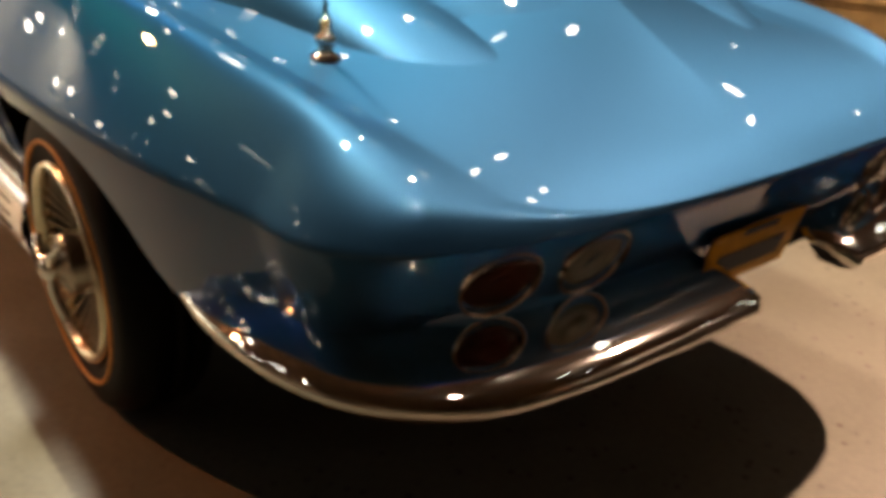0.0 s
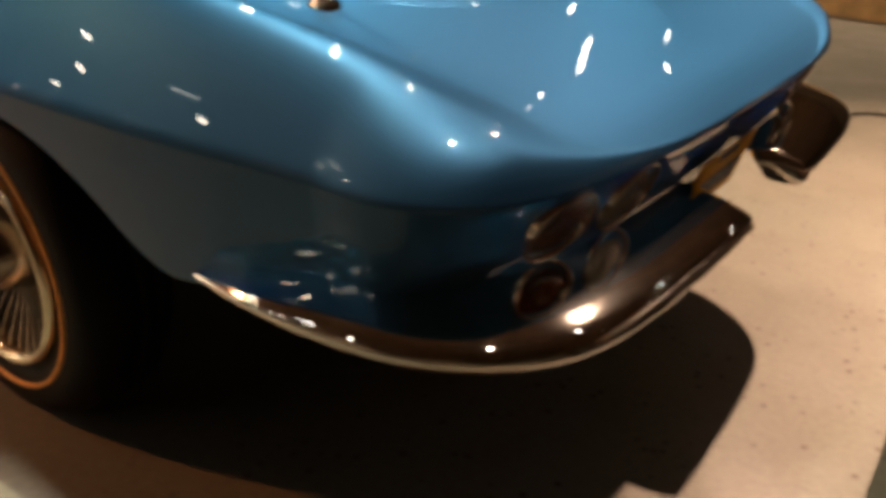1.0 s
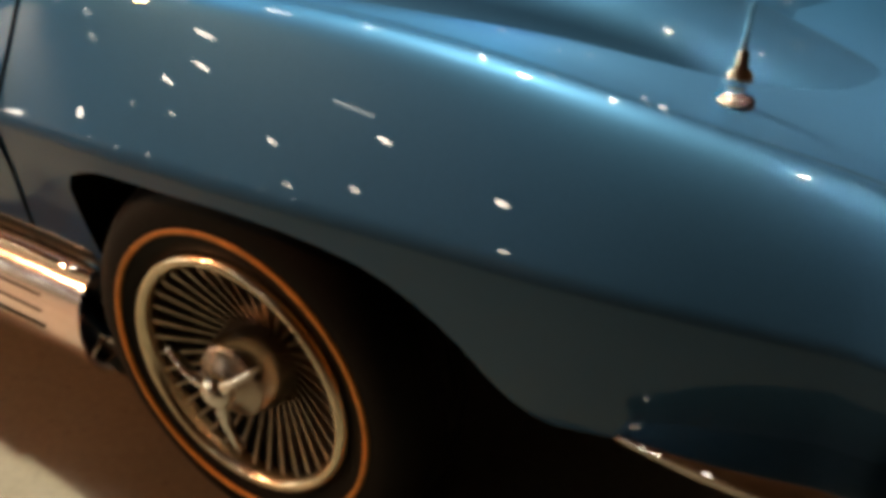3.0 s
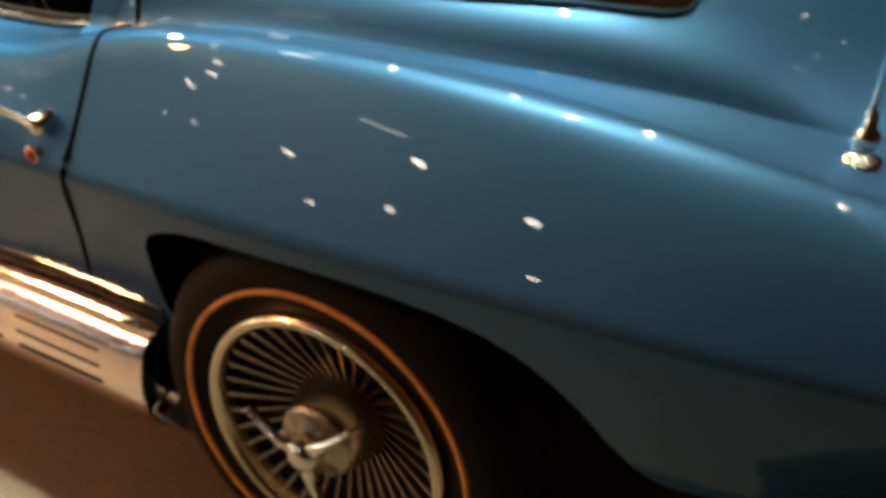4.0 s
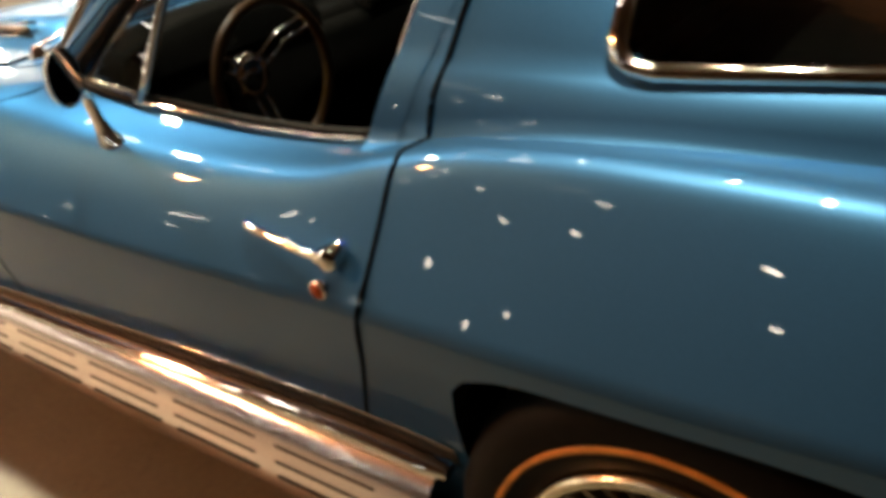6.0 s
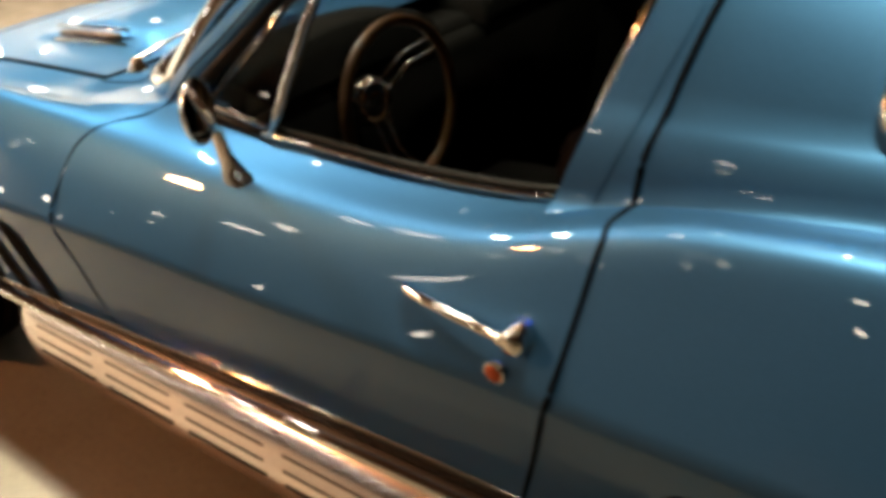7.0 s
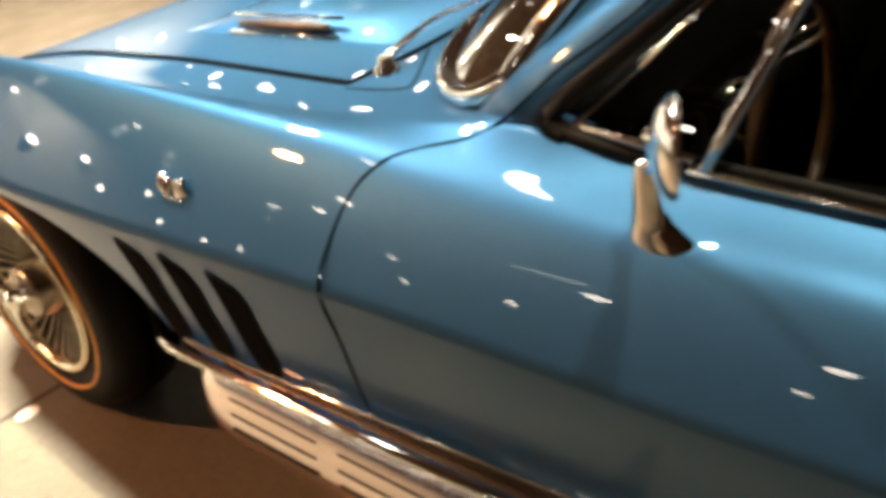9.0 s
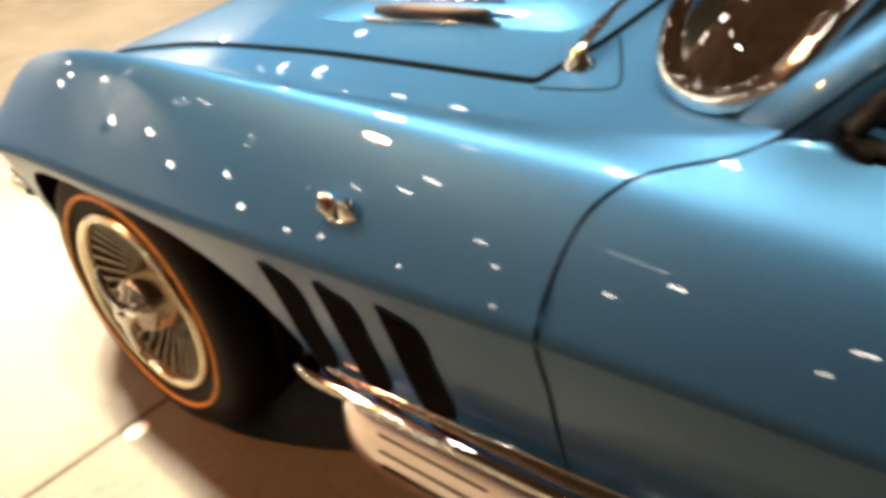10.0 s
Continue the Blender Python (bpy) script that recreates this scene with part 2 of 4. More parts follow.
def wall_spot(x, y, z, turn, r):
    """A lamp on a short arm, fixed to a wall and turned into the hall."""
    t = thing("wall_spotlight", "round black spotlight on the hall wall, switched on", "spotlight", (x, y, z), "wall spotlights")
    t.rotation_euler = (0, 0, radians(turn))
    bm = bmesh.new()
    lathe(bm, [(r * 0.5, 0.03), (r * 1.1, 0.08), (r * 1.2, 0.24), (r * 1.05, 0.24), (r, 0.20)], 16, "x")
    part("housing", bm, BLACK, t)
    bm = bmesh.new()
    tube(bm, [(0.0, 0, 0), (0.06, 0, 0)], 0.03, 8)
    part("arm", bm, BLACK, t)
    bm = bmesh.new()
    bmesh.ops.create_circle(bm, cap_ends=True, radius=r, segments=16, matrix=Matrix.Translation((0.22, 0, 0)) @ Matrix.Rotation(radians(90), 4, "Y"))
    part("lens", bm, FAR_GLOW, t, "glowing lens", smooth=False)


# lamps on the west and the south wall
ahead = random.Random(5)
for y, z in ((-6.5, 3.4), (-10.8, 3.0), (-11.6, 2.2), (-13.5, 2.4), (-15.0, 3.0), (-8.6, 2.7), (-9.3, 2.1), (-5.2, 2.6), (-4.3, 3.3), (-4.9, 2.0), (-7.4, 2.2), (5.6, 2.6), (6.5, 3.4), (7.3, 2.3), (8.2, 3.2)):
    wall_spot(-17, y, z, 0, ahead.uniform(0.10, 0.13))
for x, z in ((-14.7, 3.4), (-11.0, 3.1), (-12.6, 2.4), (-15.6, 2.2)):
    wall_spot(x, -17, z, 90, ahead.uniform(0.10, 0.14))
for k in range(10):
    ceiling_spot(-9.0 - k * 0.75 + ahead.uniform(-.3, .3), 7.4 + ahead.uniform(-1.2, 1.3), 4.5, 0.13, FAR_GLOW)


WARM = (1.0, 0.77, 0.55)


def area_lamp(name, eye, target, size, power, color, spread=180):
    d = bpy.data.lights.new(name, "AREA")
    d.shape, d.size, d.energy, d.color, d.spread = "DISK", size, power, color, radians(spread)
    ob = new(name, d)
    ob.matrix_world = look(eye, target)
    return ob


# a strong lamp ahead of the car, beams over it, then those of its far side, the tail and the hall
area_lamp("hall_lamp", (-4.6, -0.50, 4.40), (-3.5, -0.30, 0), 0.26, 135, (1.0, 0.91, 0.70), 100)
area_lamp("hall_lamp", (-4.3, -0.35, 4.40), (-4.0, -0.75, 0), 0.20, 75, (1.0, 0.88, 0.66), 46)
for lx, power, spread in ((-2.7, 34, 50), (-1.8, 10, 34), (-0.2, 25, 50)):
    area_lamp("hall_lamp", (lx, -0.45, 4.40), (lx, -0.15, 0), 0.07, power, (1.0, 0.94, 0.65), spread)
for lx in (-2.2, -1.0, 0.2):
    area_lamp("hall_lamp", (lx, 1.6, 4.40), (lx, 0.9, 0), 0.08, 36 - 13 * lx, WARM)
area_lamp("hall_lamp", (1.2, 3.0, 4.40), (2.0, 1.2, 0), 0.09, 90, (1.0, 0.66, 0.46), 54)
# weak narrow beam, added only to brighten the tail corner
area_lamp("hall_lamp", (1.9, -0.5, 4.40), (0.84, -0.47, 0.78), 0.10, 0.8, (1.0, 0.85, 0.66), 11)
area_lamp("hall_lamp", (-0.2, 6.2, 4.40), (-0.4, 6.2, 0), 0.20, 60, WARM, 90)
area_lamp("hall_lamp", (-7.0, 1.8, 4.40), (-7.0, 1.0, 0), 0.20, 260, WARM, 110)
for lx, ly in ((-14.0, 3.0), (-12.0, -10.0), (-3.0, -13.0), (8.0, -11.0), (11.0, 6.0), (-3.0, 12.5)):
    area_lamp("hall_lamp", (lx, ly, 4.40), (lx * 1.08, ly * 1.08, 0), 0.25, 350, (1.0, 0.78, 0.52), 110)
# added fill without a fixture: reddens the floor strip and the lower flank
area_lamp("added_amber_fill", (-6.0, -4.2, 4.40), (-1.6, -0.9, 0), 0.30, 42, (1.0, 0.40, 0.15), 70)
for ly in (-7.5, -2.5, 2.5, 7.5):
    area_lamp("wall_lamp", (-15.2, ly, 4.40), (-17.0, ly, 1.6), 0.25, 170, (1.0, 0.90, 0.74), 120)


def tube_light(x, y, turn, half=0.62):
    t = thing("fluorescent_light", "long white fluorescent ceiling light, switched on", "ceiling light", (x, y, 4.60), "fluorescent lights")
    t.rotation_euler = (0, 0, radians(turn))
    bm = bmesh.new()
    box(bm, (-half, -0.06, 0.0), (half, 0.06, 0.06), 0.01)
    part("housing", bm, WALL, t, "metal housing", smooth=False)
    bm = bmesh.new()
    tube(bm, [(0.04 - half, 0, -0.025), (half - 0.04, 0, -0.025)], 0.022, 10)
    part("tube", bm, TUBE_GLOW, t, "glowing tube")


tube_light(-3.8, -7.0, 0, 0.45)
tube_light(-1.5, 2.6, 0, 0.12)


# ---- the car ----
AXLE_R, AXLE_F, HUB_Z = 0.0, -2.489, 0.325
car = thing("sports_car", "light blue metallic fastback sports coupe with chrome trim", "car")

crease_w = hermite([-2.75, -2.5, -2.1, -1.7, -1.3, -0.9, -0.5, -0.1, 0.3, 0.6, 0.80], [0.848, 0.868, 0.884, 0.886, 0.876, 0.858, 0.848, 0.867, 0.862, 0.832, 0.790])
crease_z = hermite([-3.36, -2.9, -2.5, -2.1, -1.7, -1.3, -0.9, -0.5, -0.1, 0.3, 0.6, 0.85, 1.07], [0.60, 0.630, 0.657, 0.668, 0.685, 0.690, 0.674, 0.672, 0.684, 0.692, 0.687, 0.676, 0.668])
crest_w = hermite([-3.36, -2.9, -2.6, -2.3, -2.0, -1.7, -1.4, -1.1, -0.75, -0.5, -0.2, 0.2, 0.4, 0.6, 0.8, 1.0], [0.68, 0.742, 0.756, 0.765, 0.77, 0.772, 0.773, 0.772, 0.768, 0.768, 0.767, 0.753, 0.738, 0.716, 0.69, 0.655])
crest_z = hermite([-3.36, -3.1, -2.97, -2.86, -2.73, -2.58, -2.3, -2.0, -1.7, -1.4, -1.15, -0.9, -0.7, -0.52, -0.42, -0.3, -0.2, 0.0, 0.2, 0.4, 0.6, 0.8, 0.93, 1.0, 1.07], [0.60, 0.64, 0.682, 0.752, 0.824, 0.864, 0.891, 0.885, 0.876, 0.854, 0.830, 0.815, 0.812, 0.832, 0.862, 0.892, 0.903, 0.907, 0.903, 0.887, 0.854, 0.806, 0.752, 0.713, 0.670])
inner_w = hermite([-3.36, -2.9, -2.0, -1.6, -1.3, -1.1, -0.5, -0.2, 0.2, 0.6, 0.9, 1.07], [0.60, 0.68, 0.70, 0.70, 0.70, 0.697, 0.678, 0.675, 0.66, 0.63, 0.58, 0.5])
inner_z = hermite([-3.36, -3.1, -2.9, -2.5, -2.1, -1.6, -1.4, -1.3, -1.22, -1.15, -1.1, -0.9, -0.7, -0.5, -0.35, -0.2, 0.2, 0.4, 0.6, 0.8, 0.95, 1.0, 1.07], [0.60, 0.65, 0.72, 0.80, 0.832, 0.850, 0.861, 0.873, 0.886, 0.879, 0.867, 0.850, 0.838, 0.845, 0.872, 0.884, 0.877, 0.852, 0.815, 0.780, 0.733, 0.709, 0.670])
mid_z = hermite([-3.36, -3.1, -2.9, -2.5, -2.1, -1.6, -1.3, 0.0, 0.4, 0.5, 0.6, 0.8, 0.95, 1.0, 1.07], [0.60, 0.69, 0.75, 0.825, 0.86, 0.885, 0.90, 0.88, 1.02, 0.975, 0.923, 0.815, 0.735, 0.712, 0.672])
tuck = hermite([0, 0.03, 0.10, 0.25, 0.31, 0.45], [0, 0.008, 0.028, 0.068, 0.087, 0.13])
tail_tuck = hermite([0, 0.015, 0.03, 0.12, 0.18, 0.30], [0, 0.012, 0.022, 0.062, 0.10, 0.16])
TAIL_X, TAIL_END, NOSE_X, NOSE_END = 0.80, 1.065, -2.75, -3.36


def plan(x):
    """The crease's half width and its outward direction (along x, along the width) at x."""
    def end(s, w0, n):
        s = min(max(s, 0), 1)
        return w0 * (1 - s**n) ** (1 / n)

    def width(x):
        if x > TAIL_X:
            return end((x - TAIL_X) / (TAIL_END - TAIL_X), crease_w(TAIL_X), 3.2) * (1 - 0.02 * (x - TAIL_X))
        if x < NOSE_X:
            return end((NOSE_X - x) / (NOSE_X - NOSE_END), crease_w(NOSE_X), 2.2)
        return crease_w(x)
    e = 1e-4
    a, b = max(x - e, NOSE_END), min(x + e, TAIL_END)
    d = Vector((b - a, width(b) - width(a)))
    n = Vector((-d.y, d.x)).normalized()
    return width(x), n.x, n.y


def low_z(x):
    """The lower edge of the side: the sill, or the edge of a wheel opening."""
    rear = ([-0.314, -0.310, -0.303, -0.29, -0.265, -0.212, -0.16, 0.08, 0.158, 0.234, 0.29, 0.33, 0.363, 0.396, 0.44, 0.475, 0.50, 0.522], [0.22, 0.46, 0.53, 0.585, 0.618, 0.642, 0.652, 0.662, 0.660, 0.652, 0.636, 0.613, 0.586, 0.553, 0.497, 0.465, 0.455, 0.452])
    front = ([-2.84, -2.832, -2.80, -2.75, -2.68, -2.60, -2.5, -2.25, -2.13, -2.05, -1.98, -1.93, -1.90, -1.89], [0.25, 0.40, 0.50, 0.57, 0.615, 0.635, 0.642, 0.645, 0.634, 0.606, 0.56, 0.49, 0.40, 0.27])
    for xs, zs in (rear, front):
        if xs[0] < x < xs[-1]:
            return float(np.interp(x, xs, zs))
    if x > 0.52:
        return float(np.interp(x, [0.52, 0.60, 0.7, 1.07], [0.452, 0.462, 0.49, 0.49]))
    if x < -2.83:
        return 0.34
    return 0.26


NLOW, NUP, NIN, NTOP = 11, 14, 8, 10
LOW_STEPS = (0.0, 0.13, 0.27, 0.41, 0.54, 0.66, 0.77, 0.86, 0.925, 0.962, 0.986)


def section(x):
    """Points (x, width, z) from the lower edge over the crease and the fender's crest to the middle."""
    w, nx, nw = plan(x)
    zc, zl = crease_z(x), low_z(x)
    far = max(0.0, min(1.0, (x - 0.85) / 0.15)) if x > 0 else 0.0
    pts = []
    for i in range(NLOW):
        z = zl + (zc - zl) * LOW_STEPS[i]
        d = tuck(zc - z) * (1 - far) + tail_tuck(zc - z) * far
        pts.append((x - d * nx, max(w - d * nw, 0), z))
    wt = min(crest_w(x), w * 0.93)
    wi = min(inner_w(x), w * 0.80)
    zt, zi, zm = max(crest_z(x), zc + 0.001), max(inner_z(x), zc + 0.001), max(mid_z(x), zc + 0.001)
    p = bez((w, zc), (w - (zt - zc) * 0.33, zc + (zt - zc) * 0.76), (wt, zt), NUP)
    drop = max(zt - zi, 0.0)
    p += bez((wt, zt + 0.004), (wt - (wt - wi) * 0.45, zt - drop * 0.75 + 0.004), (wi, zi), NIN) + [(wi, zi)]
    for _ in range(9):
        p = [p[0], p[1]] + [tuple(0.25 * a + 0.5 * b + 0.25 * c for a, b, c in zip(p[i - 1], p[i], p[i + 1])) for i in range(2, len(p) - 1)] + [p[-1]]
    p.pop()
    p += bez((wi, zi), (wi * 0.7, zi + (zm - zi) * 0.2), (0, zm), NTOP) + [(0, zm)]
    return pts + [(x, a, b) for a, b in p]


COLS = sorted(set(
    [NOSE_END + (NOSE_X - NOSE_END) * (1 - math.cos(i / 24 * math.pi / 2)) for i in range(24)]
    + [round(NOSE_X + i * 0.03, 4) for i in range(int((TAIL_X - NOSE_X) / 0.03) + 1)]
    + [TAIL_X + (TAIL_END - TAIL_X) * math.sin(i / 18 * math.pi / 2) for i in range(19)]
    + [-0.3139, -0.3135, -0.310, -0.306, -0.303, -0.297, -0.285, -0.275, 0.46, 0.497, 0.518, 0.5219, 0.5225, -2.8399, -2.836, -2.832, -2.82, -2.79, -1.915, -1.905, -1.8975, -1.893, -1.8901]))
SECT = [section(x) for x in COLS]
K_CREASE, K_CREST, K_INNER = NLOW, NLOW + NUP, NLOW + NUP + NIN
DOOR_F, DOOR_R = -1.40, -0.42
COWL_X, REAR_SEAT_X = -1.24, -0.40


def low_normal(x, z):
    """The outward direction of the skin below the crease."""
    def at(x, z):
        w, nx, nw = plan(x)
        far = max(0.0, min(1.0, (x - 0.85) / 0.15)) if x > 0 else 0.0
        h = max(crease_z(x) - z, 0)
        d = tuck(h) * (1 - far) + tail_tuck(h) * far
        return Vector((x - d * nx, w - d * nw, z))
    e = 0.004
    a, b = max(x - e, NOSE_END), min(x + e, TAIL_END)
    z = min(z, crease_z(x) - 2 * e)
    return (at(b, z) - at(a, z)).cross(at(x, z + e) - at(x, z - e))


def skin_normals():
    below, above = [], []
    for x in COLS:
        e = 0.006
        p, q, r = section(max(x - e, NOSE_END)), section(x), section(min(x + e, TAIL_END))
        below.append([low_normal(x, min(q[k][2], crease_z(x))) for k in range(K_CREASE + 1)])
        row = []
        for k in range(K_CREASE, len(q)):
            du = Vector(r[k]) - Vector(p[k])
            dv = Vector(q[min(k + 1, len(q) - 1)]) - Vector(q[max(k - 1, K_CREASE)])
            row.append(du.cross(dv))
        above.append(row)
    return below, above


BELOW, ABOVE = skin_normals()


def skin(name, side, want, parent, label=""):
    """One half of the body's faces that want(x, k) takes, as one panel."""
    bm = bmesh.new()
    vs, normals = {}, []

    def vert(i, k):
        if (i, k) not in vs:
            x, w, z = SECT[i][k]
            vs[i, k] = bm.verts.new((x, side * w, z))
        return vs[i, k]
    for i in range(len(COLS) - 1):
        for k in range(len(SECT[0]) - 1):
            if want((COLS[i] + COLS[i + 1]) / 2, k):
                q = [(i, k), (i + 1, k), (i + 1, k + 1), (i, k + 1)]
                q = q if side < 0 else q[::-1]
                bm.faces.new([vert(*c) for c in q])
                for ci, ck in q:
                    n = BELOW[ci][ck] if k < K_CREASE else ABOVE[ci][ck - K_CREASE]
                    if ck == K_CREASE:
                        n = BELOW[ci][ck].normalized() + ABOVE[ci][0].normalized()
                    n = n.normalized() if n.length > 1e-12 else Vector((-1 if COLS[ci] > 0 else 1, 0, 0))
                    normals.append((-n.x, -side * n.y, -n.z))
    ob = part(name, bm, PAINT, parent, label)
    ob.data.normals_split_custom_set(normals)
    return ob


def is_door(x, k):
    return DOOR_F < x < DOOR_R and k < K_INNER


def is_body(x, k):
    if k >= K_INNER + (3 if x < -1.185 else 1 if x < -1.14 else 0) and COWL_X < x < REAR_SEAT_X:
        return False
    if k >= K_INNER + 3 and REAR_SEAT_X <= x < 0.62:
        return False
    return not is_door(x, k)


def side_point(x, z, side=-1, out=0.0):
    """A point of the flank at x and the height z."""
    p = section(x)[:K_CREST + 1]
    for a, b in zip(p, p[1:]):
        if a[2] <= z <= b[2]:
            f = (z - a[2]) / max(b[2] - a[2], 1e-6)
            return Vector((a[0] + (b[0] - a[0]) * f, side * (a[1] + (b[1] - a[1]) * f + out), z))
    e = p[-1] if z > p[-1][2] else p[0]
    if z < p[0][2]:
        zc, (w, nx, nw) = crease_z(x), plan(x)
        return Vector((x, side * (w - tuck(zc - z) + out), z))
    return Vector((e[0], side * (e[1] + out), e[2]))


def top_point(x, w, side=-1, up=0.0):
    """A point of the upper skin at x and the half width w."""
    p = section(x)[K_CREST:]
    for a, b in zip(p, p[1:]):
        if b[1] <= w <= a[1]:
            f = (a[1] - w) / max(a[1] - b[1], 1e-6)
            return Vector((x, side * w, a[2] + (b[2] - a[2]) * f + up))
    return Vector((x, side * p[0][1], p[0][2] + up))


def smooth_path(pts, n=6):
    """More points along a smooth curve through the given ones."""
    pts = [Vector(p) for p in pts]
    out = []
    for i in range(len(pts) - 1):
        a, b, c, d = pts[max(i - 1, 0)], pts[i], pts[i + 1], pts[min(i + 2, len(pts) - 1)]
        for k in range(n):
            t = k / n
            out.append(0.5 * (2 * b + (c - a) * t + (2 * a - 5 * b + 4 * c - d) * t * t + (3 * b - a - 3 * c + d) * t**3))
    return out + [pts[-1]]


def seam(name, pts, radius, parent, n=5):
    bm = bmesh.new()
    tube(bm, smooth_path(pts, n), radius * 0.85, 6)
    return part(name, bm, GAP_SHADE, parent, "dark shut line")


# ---- body panels ----
HOOD_R, HOOD_F = -1.575, -2.80
HOOD_W = hermite([-2.80, -2.4, -2.1, -1.8, -1.575], [0.58, 0.57, 0.575, 0.588, 0.603])


def is_hood(x, k):
    return HOOD_F < x < HOOD_R and k >= K_INNER + 2


for s in (-1, 1):
    body = skin("body_side", s, lambda x, k: is_body(x, k) and not is_hood(x, k), car)
hoods = [skin("hood", s, is_hood, car, "closed blue metallic hood half") for s in (-1, 1)]
DOORS = {s: skin("door", s, is_door, car, "closed blue metallic door") for s in (-1, 1)}

for s in (-1, 1):
    rear = [side_point(x, z, s) for x, z in ((-0.525, 0.36), (-0.485, 0.47), (-0.45, 0.57), (-0.415, 0.675), (-0.405, 0.73), (-0.395, 0.79), (-0.388, 0.84), (-0.385, 0.862))]
    rear += [top_point(-0.388, w, s) for w in (0.75, 0.725, 0.70)]
    seam("door_shut_line", rear, 0.0045, DOORS[s])
    front = [side_point(x, z, s) for x, z in ((-1.425, 0.40), (-1.418, 0.50), (-1.408, 0.60), (-1.402, 0.695), (-1.395, 0.76), (-1.378, 0.812), (-1.358, 0.836))]
    front += [top_point(x, w, s) for x, w in ((-1.338, 0.768), (-1.308, 0.744), (-1.262, 0.722), (-1.228, 0.703))]
    front += [Vector((-1.185, s * 0.695, 0.920)), Vector((-1.155, s * 0.688, 0.948)), Vector((-1.09, s * 0.664, 0.998)), Vector((-0.99, s * 0.617, 1.088)), Vector((-0.91, s * 0.575, 1.148))]
    seam("door_shut_line", front, 0.0025, DOORS[s])
    hood_edge = [top_point(HOOD_F + (HOOD_R - HOOD_F) * i / 12, HOOD_W(HOOD_F + (HOOD_R - HOOD_F) * i / 12), s, 0.001) for i in range(13)]
    seam("hood_shut_line", hood_edge, 0.0068, hoods[s > 0])
    seam("hood_shut_line", [hood_edge[-1], top_point(-1.567, 0.52, s, 0.001), top_point(-1.56, 0.45, s, 0.001), top_point(-1.56, 0.3, s, 0.001), top_point(-1.56, 0.02, s, 0.001)], 0.0055, hoods[s > 0])
    # cowl panel in front of the windshield
    seam("cowl_line", [top_point(-1.565, 0.618, s), top_point(-1.515, 0.614, s), top_point(-1.470, 0.603, s), top_point(-1.466, 0.580, s), top_point(-1.505, 0.51, s), top_point(-1.549, 0.437, s)], 0.0022, body)

# raised hood centre with its side grilles
for s in (-1, 1):
    bm = bmesh.new()
    rows = []
    for i in range(19):
        x = -2.25 + i * 0.035
        h = 0.034 * min(1, i / 7) * min(1, (18 - i) / 2.0)
        rows.append([top_point(x, w, s, u * h - 0.002) for w, u in ((0.43, 0.0), (0.41, 0.55), (0.385, 0.92), (0.34, 1.0), (0.2, 1.08), (0.0, 1.1))])
    grid(bm, rows, flip=s > 0)
    bulge = part("hood_bulge", bm, PAINT, car)
    bm = bmesh.new()
    pts = [top_point(x, 0.424, s, 0.020) for x in (-2.03, -1.95, -1.87, -1.79)]
    tube(bm, pts, [0.009, 0.013, 0.013, 0.010], 8, flat=0.9)
    part("hood_grille", bm, GRILLE, bulge, "dark hood side grille")
    bm = bmesh.new()
    tube(bm, [top_point(x, 0.430, s, 0.005) for x in (-2.06, -1.95, -1.86, -1.76)], 0.005, 8)
    tube(bm, [top_point(x, 0.413, s, 0.034) for x in (-2.06, -1.95, -1.86, -1.76)], 0.004, 8)
    part("grille_trim", bm, CHROME, bulge, "chrome grille trim")

# ---- roof, windows ----
base_w = hermite([-0.95, -0.45, -0.2, 0.1, 0.4, 0.7, 0.95], [0.68, 0.695, 0.672, 0.64, 0.585, 0.48, 0.30])
base_z = hermite([-0.95, -0.45, -0.2, 0.1, 0.4, 0.7, 0.95], [0.84, 0.850, 0.882, 0.877, 0.848, 0.780, 0.690])
wall_w = hermite([-0.95, -0.45, -0.14, 0.1, 0.34, 0.6, 0.8, 0.95], [0.635, 0.652, 0.622, 0.583, 0.525, 0.42, 0.31, 0.2])
wall_z = hermite([-0.95, -0.45, -0.14, 0.1, 0.34, 0.6, 0.8, 0.95], [0.955, 0.970, 0.955, 0.955, 0.948, 0.872, 0.783, 0.695])
shoulder_w = hermite([-0.95, -0.7, -0.45, -0.2, 0.1, 0.4, 0.7, 0.95], [0.50, 0.53, 0.55, 0.53, 0.465, 0.375, 0.265, 0.15])
shoulder_z = hermite([-0.95, -0.7, -0.45, -0.2, 0.1, 0.4, 0.7, 0.95], [1.165, 1.185, 1.172, 1.105, 1.03, 0.945, 0.818, 0.700])
roof_z = hermite([-0.95, -0.7, -0.4, -0.1, 0.2, 0.5, 0.75, 0.95], [1.225, 1.258, 1.25, 1.19, 1.10, 0.982, 0.825, 0.68])
NW, NS, NR = 8, 8, 6
RW_F, RW_R, RW_ROUND = -0.155, 0.365, 0.05


def roof_section(x):
    b, m, q, r = (base_w(x), base_z(x)), (wall_w(x), wall_z(x)), (shoulder_w(x), shoulder_z(x)), roof_z(x)
    p = bez((b[0] + 0.035, b[1] - 0.010), (b[0] + 0.006, b[1] - 0.002), (b[0] - 0.004, b[1] + 0.012), 3)
    p += bez((b[0] - 0.004, b[1] + 0.012), (b[0] - 0.016, b[1] + 0.75 * (m[1] - b[1])), m, NW - 3)
    p += bez(m, (m[0] * 0.45 + q[0] * 0.55 + 0.012, m[1] * 0.45 + q[1] * 0.55 + 0.012), q, NS)
    p += bez(q, (q[0] * 0.62, r - 0.018), (0, r), NR) + [(0, r)]
    return p


